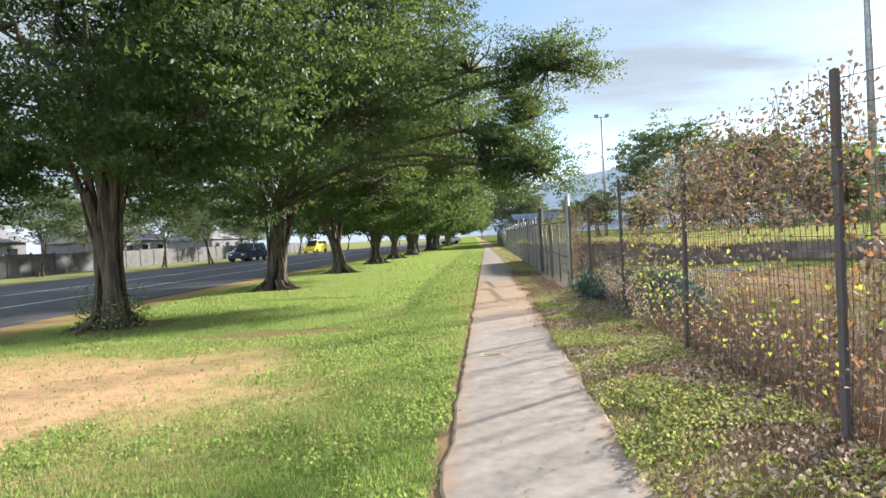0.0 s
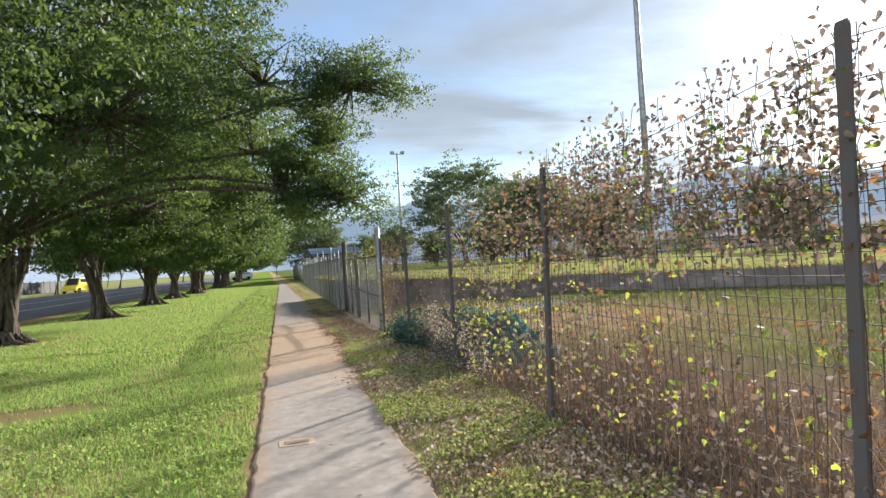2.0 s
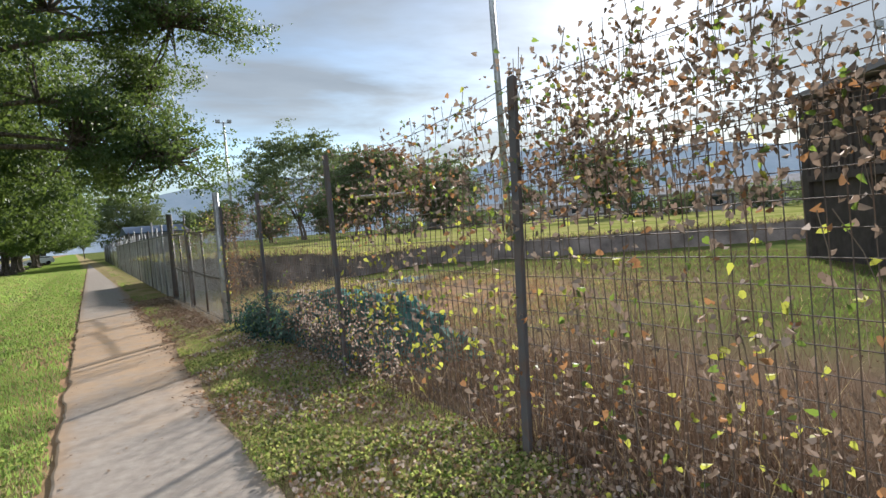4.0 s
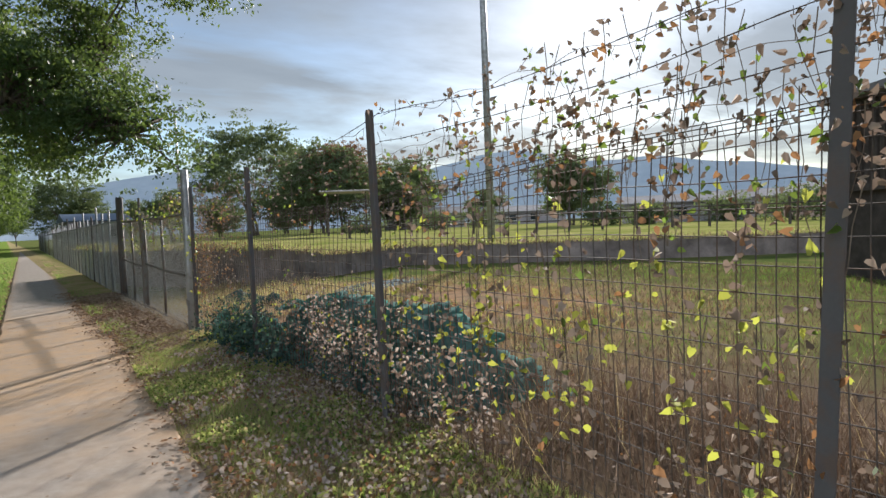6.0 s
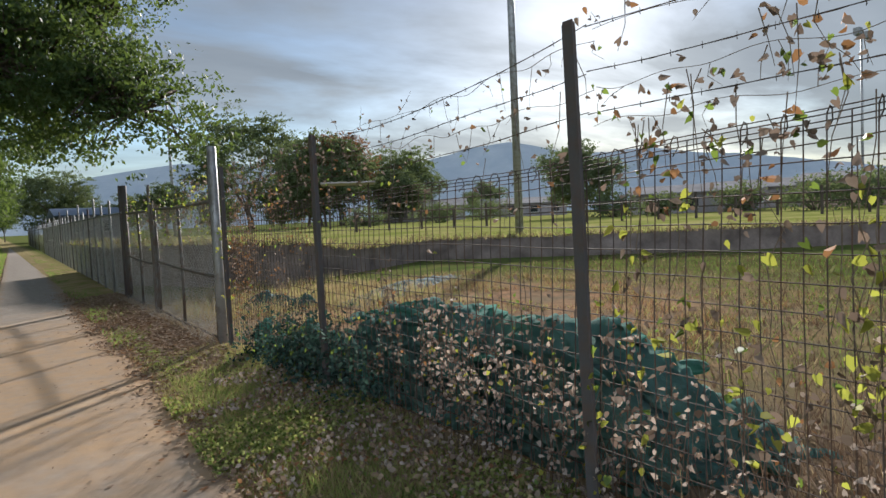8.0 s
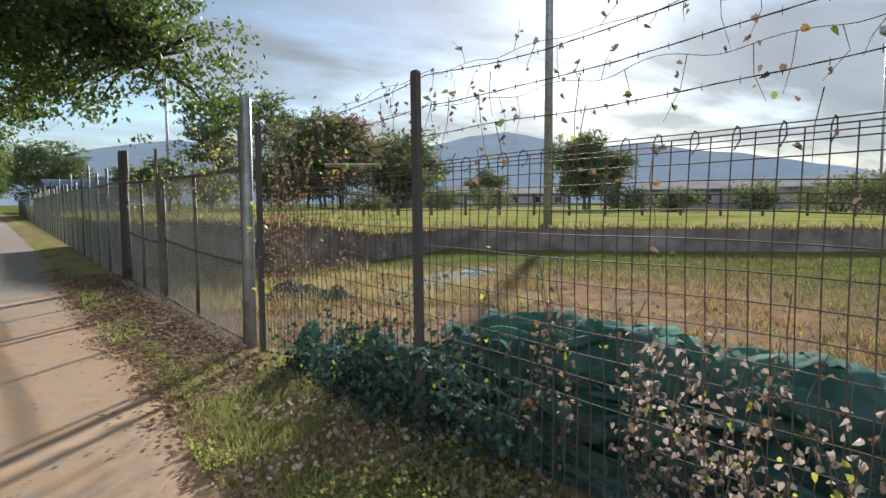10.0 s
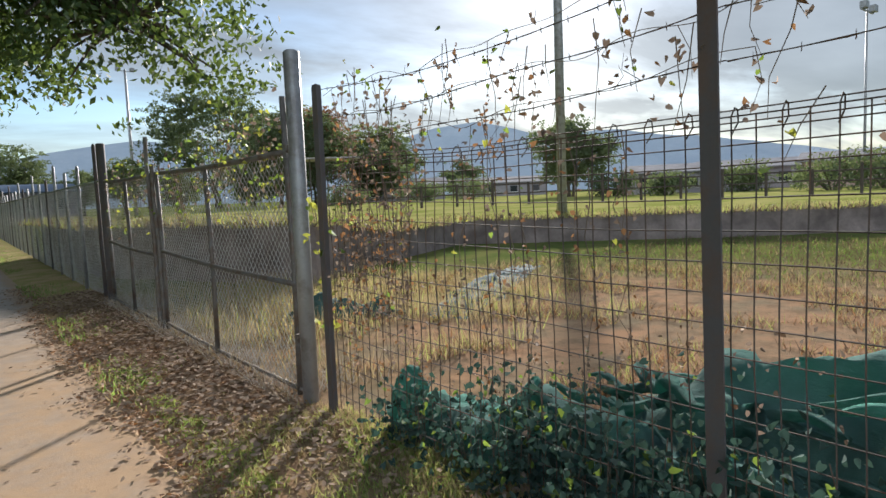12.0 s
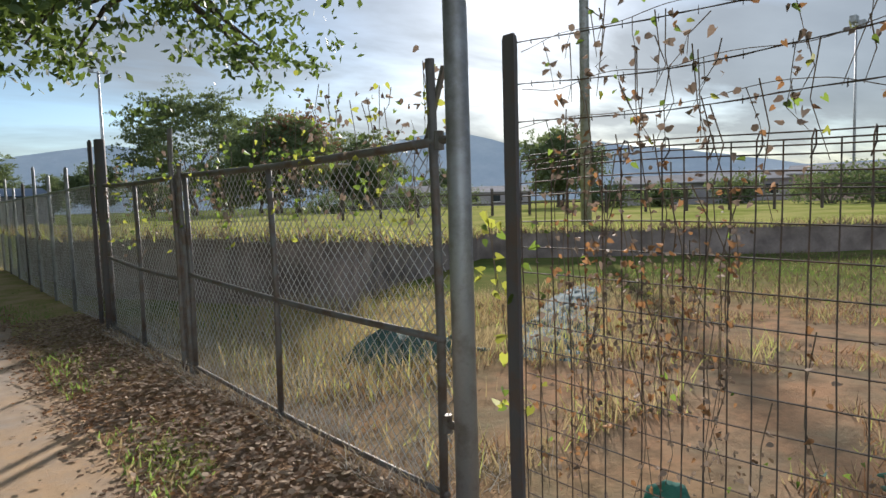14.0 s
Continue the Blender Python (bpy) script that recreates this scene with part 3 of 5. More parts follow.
gate_post2 = thing("gate_post", "dark rust-stained gate post at the gate's far end", "post", "gate posts", at=(2.33, 22.42, 0.0))
part("pipe", round_post(2.27, 0.058), M_POST, gate_post2, smooth=True)


def chain_link(y0, y1, z0, z1, pitch, x, r):
    q = Geo()
    h, w = z1 - z0, y1 - y0

    def at(a, b):
        return (x + 0.006 * noise.noise(Vector((a * 3, b * 3, 0))) + 0.03 * noise.noise(Vector((a * 0.8, b, 4))), y0 + a, z0 + b)

    for s in (1, -1):
        for i in range(int((w + h) / pitch) + 1):
            c = i * pitch
            a0, a1 = (max(0, c - h), min(w, c)) if s > 0 else (max(0, c - h), min(w, c))
            if a1 - a0 < 0.02:
                continue
            n = 5
            pts = []
            for k in range(n):
                a = a0 + (a1 - a0) * k / (n - 1)
                b = c - a if s > 0 else h - (c - a)
                p = at(a, b)
                pts.append((p[0] + 0.003 * s, p[1], p[2]))
            q.tube(pts, r, 3, False)
    return q


def gate_leaf(y0, y1, drop, label):
    ob = thing("chain_link_gate", label, "gate", "gate leaves", at=(2.33, 0, 0))
    zt0, zt1 = 1.70 + drop[0], 1.72 + drop[1]
    zm0, zm1 = 0.82 + drop[0], 0.90 + drop[1]
    for nm, za, zb, r in (("top_rail", zt0, zt1, 0.021), ("middle_rail", zm0, zm1, 0.019), ("bottom_rail", 0.10, 0.12, 0.016)):
        part(nm, Geo().tube([(0.004 * noise.noise(Vector((y, za, 0))), y, za + (zb - za) * (y - y0) / (y1 - y0) - 0.02 * math.sin(math.pi * (y - y0) / (y1 - y0))) for y in np.linspace(y0, y1, 7)], r, 8), M_PIPE, ob, smooth=True)
    for y, ht in ((y0 + 0.03, 2.06 if y0 < 18 else 1.72), (0.5 * (y0 + y1) + 0.04, 1.70), (y1 - 0.03, 1.72)):
        part("upright", Geo().tube([(0.0, y, 0.06), (0.01, y, 0.9), (0.0, y + 0.01, ht)], 0.021, 8), M_PIPE, ob, smooth=True)
    part("chain_link", chain_link(y0, y1, 0.10, 1.70, 0.072, 0.028, 0.0026), M_LINK, ob, "sagging chain-link mesh")
    return ob


leaf_a = gate_leaf(16.5, 19.72, (0, 0), "chain-link gate leaf of grimy pipe, shut")
leaf_b = gate_leaf(19.86, 22.34, (0.02, 0.02), "shut chain-link gate leaf with dry creeper")
for y, z1 in ((19.70, 1.82), (19.88, 2.12)):
    ob = thing("drop_bolt", "rusted pipe stake where the gate leaves meet", "gate bolt", "gate bolts", at=(2.30, y, 0))
    part("stake", Geo().tube([(0, 0, -0.1), (0.01, 0.01, 1.0), (0.0, 0.05, z1 - 0.3), (0, 0.02, z1)], 0.022, 8), M_PIPE, ob)
part("chain", Geo().tube([(0, -0.02, 1.02), (-0.03, -0.08, 0.92), (-0.035, -0.02, 0.84), (-0.03, 0.1, 0.9), (0, 0.12, 1.0)], 0.009, 5), M_GALV, leaf_a)

grey_fence = thing("chain_link_fence", "grey chain-link fence with many thin steel posts", "fence")
gy = 22.9
k_ = 0
while gy < 110:
    h = 2.05 + 0.25 * ((k_ * 7) % 3 == 0) + 0.08 * noise.noise(Vector((gy, 0, 0)))
    ob = part("post", Geo().tube([(0, 0, -0.1), (0, 0, h - 0.03), (0.0, 0, h)], [0.026, 0.026, 0.012], 8), M_POST if k_ % 4 == 0 else M_GALV, grey_fence, smooth=True)
    ob.location = (fence_x(gy), gy, 0)
    step = 1.55 if gy < 60 else 2.4
    if gy < 60:
        lk = chain_link(0, step, 0.06, 1.75, 0.085 if gy < 36 else 0.14, 0.03, 0.003 if gy < 36 else 0.005)
        o2 = part("chain_link", lk, M_LINK, grey_fence)
        o2.location = (fence_x(gy), gy, 0)
    gy += step
    k_ += 1
part("top_rail", Geo().tube([(fence_x(y), y, 1.76) for y in np.linspace(22.5, 110, 30)], 0.018, 6), M_GALV, grey_fence)


# ---- creepers on the fence ----
def vine(name, y0, y1, strands, z_lo, z_hi, mats, shares, length, label, leafgap=0.05, spread=0.05, size=0.036):
    """Hanging or climbing strands on the wires, with leaves along them. A thing of stems and leaves."""
    ob = thing(name, label, "creeper", "creepers on the fence")
    stems, centres = Geo(), []
    for _ in range(strands):
        y = rng.uniform(y0, y1)
        zt = rng.uniform(*z_hi)
        zb = max(z_lo, zt - rng.uniform(*length))
        n = max(3, int((zt - zb) / 0.12) + 1)
        pts, yy, xo = [], y, 0.0
        for i in range(n):
            t = i / (n - 1)
            z = zt + (zb - zt) * t
            yy += rng.normal(0, 0.025)
            xo = 0.6 * xo + rng.normal(0, 0.016)
            pts.append(Vector((fence_x(yy) + 0.03 + sway(yy, z) + xo, yy, z)))
        stems.tube(pts, [0.0026 - 0.0014 * i / (n - 1) for i in range(n)], 3, False)
        m = int((zt - zb) / leafgap)
        for t in rng.uniform(0, 1, m):
            f = t * (n - 1)
            a = int(f)
            p = pts[a].lerp(pts[min(a + 1, n - 1)], f - a)
            centres.append((p.x + rng.normal(0, spread), p.y + rng.normal(0, spread), p.z + rng.normal(0, spread * 0.8)))
    tagged(part("stem_tangle", stems, M_STEM, ob), kind="stuff")
    if centres:
        v, per = leaves(np.array(centres), size * 1.1, size, 0.5, "heart")
        idx = rng.choice(len(mats), size=len(centres), p=shares)
        tagged(part("leafage", soup("leafage", v, per, mats, idx), None, ob), kind="stuff")
    return ob


def creeper_run(y0, y1, zs, label, gap=0.05):
    """Stems that wind along the barbed wires, with small leaves hanging from them."""
    ob = thing("wire_creeper", label, "creeper", "creepers on the fence")
    q, centres = Geo(), []
    for k, (za, zb) in enumerate(zs):
        n = int((y1 - y0) / 0.04)
        pts = []
        ph = rng.uniform(0, 6)
        for i in range(n + 1):
            t = i / n
            y = y0 + (y1 - y0) * t
            lift = 0.05 * noise.noise(Vector((y * 2.6, k * 9.0 + y0, 1))) + 0.010 * math.sin(y * 14 + ph)
            pts.append(Vector((fence_x(y) + 0.03 + 0.012 * math.cos(y * 14 + ph), y, za + (zb - za) * t - 0.12 * t * (1 - t) + lift)))
        q.tube(pts, 0.0017, 4, False)
        for i in range(0, n, 3):
            if rng.uniform() < 0.55:
                p, L = pts[i], rng.uniform(0.05, 0.22)
                e = p + Vector((rng.normal(0, 0.03), rng.normal(0, 0.05), -L if rng.uniform() < 0.75 else L * 0.7))
                q.tube([p, p.lerp(e, 0.5) + Vector((0, rng.normal(0, 0.02), 0)), e], [0.0018, 0.0014, 0.0008], 3, False)
                for _ in range(int(L / gap) + 1):
                    f = rng.uniform()
                    c_ = p.lerp(e, f)
                    centres.append((c_.x + rng.normal(0, 0.012), c_.y + rng.normal(0, 0.015), c_.z + rng.normal(0, 0.012)))
    tagged(part("stem_tangle", q, M_STEM, ob), kind="stuff")
    v, per = leaves(np.array(centres), 0.029, 0.026, 0.6, "heart")
    tagged(part("leafage", soup("leafage", v, per, [M_DEAD, M_GREENV, M_RUSSET], rng.choice(3, len(centres), p=[0.7, 0.2, 0.1])), None, ob), kind="stuff")
    return ob


creeper_run(5.0, 7.98, ((2.25, 2.18), (2.02, 1.98), (1.86, 1.88)), "withered creeper wound round barbed wire", 0.025)
creeper_run(7.98, 10.8, ((2.18, 2.16), (1.98, 1.92), (1.84, 1.76)), "withered creeper wound round barbed wire", 0.03)
creeper_run(10.8, 13.5, ((2.12, 2.06), (1.90, 1.88)), "sparse creeper wound round barbed wire", 0.07)
creeper_run(13.5, 16.04, ((2.08, 2.02), (1.90, 1.86), (1.75, 1.72)), "fine leafy creeper wound round barbed wire", 0.04)
creeper_run(16.6, 22.3, ((1.74, 1.78),), "dry creeper wound along the gate's top rail", 0.05)
DRY = [M_DEAD, M_RUSSET, M_YELLOW, M_GREENV]
vine("dead_vine", -3.6, 3.2, 260, 0.1, (0.8, 2.35), DRY, [0.64, 0.29, 0.02, 0.05], (0.3, 1.1), "thick dead brown creeper smothering the mesh", 0.035, 0.065, 0.038)
vine("dead_vine", 3.0, 5.2, 130, 0.1, (0.8, 2.3), DRY, [0.62, 0.30, 0.03, 0.05], (0.3, 0.9), "thick dead brown creeper smothering the mesh", 0.035, 0.065, 0.038)
vine("dead_vine", 5.0, 8.0, 190, 1.45, (1.6, 2.45), DRY, [0.80, 0.10, 0.03, 0.07], (0.15, 0.7), "withered creeper piled along the top wires", 0.018, 0.08, 0.032)
vine("dead_vine", 5.2, 8.0, 58, 0.1, (0.5, 1.6), DRY, [0.60, 0.14, 0.16, 0.10], (0.3, 1.2), "yellowing creeper strands on the wire mesh", 0.045, 0.06, 0.038)
vine("dead_vine", 8.0, 10.9, 84, 1.3, (1.6, 2.3), DRY, [0.64, 0.18, 0.06, 0.12], (0.1, 0.55), "thin withered creeper hanging from barbed wire", 0.035, 0.06, 0.036)
vine("dead_vine", 8.1, 10.9, 50, 0.1, (0.5, 1.6), DRY, [0.46, 0.04, 0.42, 0.08], (0.3, 1.1), "yellowing creeper strands on the wire mesh", 0.05, 0.05, 0.043)
vine("dead_vine", 10.9, 13.6, 20, 1.2, (1.5, 2.1), DRY, [0.56, 0.26, 0.05, 0.13], (0.1, 0.5), "few withered leaves on sagging barbed wire", 0.06, 0.04, 0.03)
vine("dead_vine", 10.9, 13.6, 16, 0.15, (0.5, 1.4), DRY, [0.80, 0.06, 0.10, 0.04], (0.2, 0.9), "sparse pale dry creeper strands", 0.04, 0.025, 0.028)
vine("dead_vine", 13.5, 15.95, 34, 1.5, (1.8, 2.12), DRY, [0.66, 0.12, 0.05, 0.17], (0.1, 0.45), "thin withered creeper hanging from barbed wire", 0.05, 0.05, 0.028)
vine("dead_vine", 13.7, 15.9, 27, 0.3, (0.8, 1.75), DRY, [0.60, 0.36, 0.02, 0.02], (0.3, 1.1), "russet dry creeper strands beside the gate post", 0.030, 0.03, 0.021)
vine("dead_vine", 9.8, 12.3, 74, 0.02, (0.25, 0.95), [M_PALE, M_DEAD, M_YELLOW], [0.62, 0.34, 0.04], (0.2, 0.8), "pale dry creeper in front of the shade cloth", 0.024, 0.035, 0.027)
vine("dead_vine", 15.2, 16.05, 20, 0.3, (0.8, 1.8), DRY, [0.60, 0.36, 0.02, 0.02], (0.3, 1.0), "brown dry creeper near the gate post", 0.03, 0.035, 0.024)
c3 = np.column_stack([rng.uniform(2.5, 3.5, 420), rng.uniform(10.8, 15.9, 420), np.zeros(420)])
c3[:, 2] = 0.03 + np.interp(c3[:, 1], [10.4, 11.3, 12.7, 13.8, 14.5, 15.2, 15.9], [0.4, 0.80, 0.84, 0.78, 0.58, 0.34, 0.22]) * (1 - 0.5 * np.abs(c3[:, 0] - 3.0)) * rng.uniform(0.75, 1.08, 420)
v, per = leaves(c3, 0.028, 0.022, 0.2, "heart")
stuff("leaf_litter", soup("leaf_litter", v, per, [M_DEAD, M_LITTER, M_GREENV], rng.choice(3, 420, p=[0.5, 0.35, 0.15])), "dry leaves caught on the shade cloth", "leaf litter")
vine("yellow_creeper", 16.02, 16.3, 4, 0.3, (0.7, 1.5), [M_YELLOW, M_GREENV], [0.75, 0.25], (0.2, 0.6), "yellow-green creeper between two posts", 0.035, 0.05, 0.045)
vine("yellow_creeper", 16.5, 18.4, 44, 1.3, (1.55, 2.12), [M_YELLOW, M_GREENV, M_DEAD], [0.28, 0.37, 0.35], (0.1, 0.5), "leafy yellow-green creeper over the gate's hinge end", 0.035, 0.06, 0.034)
vine("yellow_creeper", 18.5, 22.2, 34, 0.6, (1.4, 2.0), [M_YELLOW, M_GREENV, M_DEAD], [0.25, 0.35, 0.40], (0.1, 0.6), "yellowing creeper along the gate's top rail", 0.045, 0.06, 0.042)
vine("dark_creeper", 14.6, 15.5, 20, 0.0, (0.12, 0.38), [M_DARKV, M_GREENV], [0.93, 0.07], (0.15, 0.55), "dark green creeper heaped at the fence foot", 0.009, 0.12, 0.036)
vine("dark_creeper", 12.7, 14.7, 48, 0.0, (0.2, 0.62), [M_DARKV, M_GREENV], [0.93, 0.07], (0.15, 0.6), "dark green creeper heaped at the fence foot", 0.009, 0.12, 0.036)


# ---- things behind the fence ----
def crumpled(name, path, width, label, category, seed, n=170, m=44, mat=None):
    """A long heap of folded cloth along a line of (x, y, top)."""
    q = Geo()
    vs = []
    for i in range(n):
        t = i / (n - 1) * (len(path) - 1)
        a = min(int(t), len(path) - 2)
        f = t - a
        px, py_, ph = (path[a][c] + (path[a + 1][c] - path[a][c]) * f for c in range(3))
        end = min(1.0, 4.0 * min(i, n - 1 - i) / (n - 1) + 0.02)
        for j in range(m):
            s = j / (m - 1)
            prof = math.sin(math.pi * s) ** 0.9
            xx = px + (s - 0.5) * width
            r1 = noise.noise(Vector((xx * 2.2, py_ * 1.6, seed)))
            r2 = noise.noise(Vector((xx * 6 + py_ * 3, py_ * 4, seed + 9)))
            fold = 1 - 2 * abs(noise.noise(Vector((xx * 3.1 + 0.9 * py_, py_ * 1.5 - xx * 1.2, seed + 4))))
            fine_ = 1 - 2 * abs(noise.noise(Vector((xx * 9.0 - py_ * 2.0, py_ * 6.0 + xx * 2.0, seed + 2))))
            crease = (1 - abs(2.4 * noise.noise(Vector((xx * 8.5 + 0.8 * noise.noise(Vector((py_ * 2, xx, seed))), py_ * 1.1, seed + 20))))) ** 3
            r2 += 0.9 * crease
            zz = max(-0.02, ph * prof * end * (0.82 + 0.30 * r1) + prof * min(1.0, ph / 0.5) * (0.13 * fold + 0.03 * fine_ - 0.10) + 0.05 * r2 * prof)
            vs.append((xx + 0.08 * r2 + 0.05 * fine_, py_ + 0.05 * r1 + 0.04 * fold, zz))
    q.add(vs, [(i * m + j, i * m + j + 1, (i + 1) * m + j + 1, (i + 1) * m + j) for i in range(n - 1) for j in range(m - 1)])
    return tagged(part(name, q, mat or M_CLOTH, smooth=True), label, category)



def cloth_pile(label):
    """Rolls and folds of netting lying on one another along the fence."""
    heap = thing("shade_cloth", label, "shade cloth")
    r = np.random.default_rng(44)
    base = [(10.4, 0.40), (11.3, 0.78), (12.7, 0.78), (13.8, 0.70), (14.5, 0.52), (15.2, 0.34), (15.9, 0.20)]
    for k in range(90):
        q = Geo()
        y0 = r.uniform(10.4, 14.2)
        y1 = min(15.2, y0 + r.uniform(0.6, 2.2))
        f = r.uniform(0.0, 1.0)
        xo = r.uniform(-0.5, 0.65)
        rad = r.uniform(0.018, 0.06)
        tilt = r.normal(0, 0.22)
        pts, rs = [], []
        n = 40
        for i in range(n):
            t = i / (n - 1)
            y = y0 + (y1 - y0) * t
            top = float(np.interp(y, [b[0] for b in base], [b[1] for b in base]))
            hgt = max(0.04, (top - 0.12) * (f if xo > -0.25 else f * 0.75) * (1 - 0.35 * abs(xo)))
            x = 3.02 + xo + tilt * (t - 0.5) * 2 + 0.12 * noise.noise(Vector((y * 1.4, k * 3.7, 0)))
            pts.append((max(2.56 + rad, x), y, hgt + 0.13 * noise.noise(Vector((y * 2.6, k * 5.1, 7)))))
            rs.append(rad * (0.25 + 0.75 * math.sin(math.pi * t) ** 0.5) * (1 + 0.7 * noise.noise(Vector((y * 4.5, k * 2.3, 3)))))
        q.tube(pts, rs, 14, True, 1.1)
        part("fold", q, M_CLOTH, heap, smooth=True)
    return heap


cloth_pile("crumpled dark green shade cloth heaped along the fence")
crumpled("shade_cloth", [(3.4, 10.4, 0.50), (3.22, 11.3, 0.84), (3.15, 12.4, 0.82), (3.12, 13.4, 0.74), (3.1, 14.2, 0.52), (3.05, 15.1, 0.24)], 1.35, "torn sheet of dark green shade cloth on the ground", "shade cloth", 3.0)
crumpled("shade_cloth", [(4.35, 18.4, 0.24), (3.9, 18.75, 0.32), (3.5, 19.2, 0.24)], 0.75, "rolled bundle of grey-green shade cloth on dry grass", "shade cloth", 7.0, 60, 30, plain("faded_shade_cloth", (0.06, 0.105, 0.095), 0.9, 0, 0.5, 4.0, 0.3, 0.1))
crumpled("torn_tarp", [(4.5, 17.6, 0.12), (6.3, 19.0, 0.20), (8.9, 20.6, 0.08)], 1.5, "torn grey-green tarp lying on bare soil", "tarp", 11.0, 90, 34, plain("grey_tarp", (0.085, 0.125, 0.135), 0.9, 0, 0.5, 3.0, 0.3, 0.1))

crumpled("shade_cloth", [(2.66, 12.8, 0.52), (2.64, 13.7, 0.50), (2.62, 14.6, 0.42), (2.60, 15.3, 0.30), (2.56, 15.95, 0.16)], 0.46, "dark green shade cloth bunched along the mesh foot", "shade cloth", 21.0, 130, 30)


def hung_bundle(x, y, h, label):
    """A fold of cloth gathered upright against the mesh, with a flopped top."""
    q = Geo()
    n, m = 12, 26
    vs = []
    for i in range(n):
        t = i / (n - 1)
        for j in range(m):
            a = 2 * math.pi * j / m
            r = (0.115 - 0.03 * t) * (1 + 0.28 * math.sin(5 * a + 1.3 * t) * (0.5 + 0.5 * t) + 0.3 * noise.noise(Vector((math.cos(a) * 2, math.sin(a) * 2, t * 2.2))))
            if i == n - 1:
                r *= 0.55
            vs.append((x + 0.7 * r * math.cos(a) + 0.05 * t * t, y + 1.15 * r * math.sin(a) - 0.03 * t, -0.01 + (h + 0.01) * t + 0.035 * t * math.sin(a + 0.6)))
    q.add(vs, [(i * m + j, i * m + (j + 1) % m, (i + 1) * m + (j + 1) % m, (i + 1) * m + j) for i in range(n - 1) for j in range(m)] + [tuple((n - 1) * m + j for j in range(m))])
    return tagged(part("shade_cloth", q, M_CLOTH, smooth=True), label, "shade cloth")


hung_bundle(2.50, 15.53, 0.37, "dark green cloth bundle gathered upright against the mesh")

# raised field behind an earth bank
EDGE = [(2.9, 34.0), (2.95, 26.2), (5.0, 21.3), (6.4, 22.6), (11.2, 25.2), (16.2, 19.7), (27.0, 12.0), (60.0, 8.0)]
q = Geo()
rim = []
for (x0, y0), (x1, y1) in zip(EDGE, EDGE[1:]):
    n = max(2, int(math.hypot(x1 - x0, y1 - y0) / 0.4))
    rim += [(x0 + (x1 - x0) * i / n, y0 + (y1 - y0) * i / n) for i in range(n)]
rim.append(EDGE[-1])
lv = []
for i, (x, y) in enumerate(rim):
    hi = 1.04 - 0.34 * min(1.0, max(0.0, (x - 5.2) / 2.5))
    for k, (d, z) in enumerate(((0.10, -0.03), (0.05, 0.33 * hi), (0.02, 0.7 * hi), (0.10, hi))):
        j = 0.10 * noise.noise(Vector((x * 1.4, y * 1.4, z * 3)))
        lv.append((x - 0.05 - d * 0.6 + j + (0.0 if k < 3 else 0.12), y - d * 0.5 + j + (0.0 if k < 3 else 0.10), z + (0.05 * noise.noise(Vector((x * 1.7, y * 1.7, 9))) if k else 0)))
q.add(lv, [((i + 1) * 4 + k, i * 4 + k, i * 4 + k + 1, (i + 1) * 4 + k + 1) for i in range(len(rim) - 1) for k in range(3)])
tagged(part("earth_bank", q, M_EARTH, smooth=True), "low dark earth bank edging the raised field", "bank", kind="structure")


def field_material():
    k = Nodes("sunlit_field")
    f, c, b = k.noise(14, 5, 0.7), k.noise(0.35, 4), k.noise(2.4, 4)
    col = k.mix(k.ramp(c, (0.4, 0.0), (0.6, 1.0)), (0.21, 0.24, 0.06), (0.36, 0.33, 0.13))
    col = k.mix(k.math("MULTIPLY", f, 0.5), col, (0.12, 0.14, 0.04))
    k.bump(f, 0.6, 0.03)
    return k.done(col, 1.0, 0.0, 0.0)


M_FIELD = field_material()
q = Geo()
rt = [lv[i * 4 + 3] for i in range(len(rim))]
far = [(x + 3 + (90 if i > len(rim) * 0.35 else 30 * i / len(rim)), y + 0.5 + 70 * min(1.0, i / (len(rim) * 0.3)) * (1 if i < len(rim) * 0.75 else 0.6), 0.75) for i, (x, y, z) in enumerate(rt)]
q.add(rt + far, [(i, i + 1, len(rt) + i + 1, len(rt) + i) for i in range(len(rt) - 1)])
tagged(part("raised_field", q, M_FIELD), "sunlit mown field on the raised ground", "field", kind="structure")


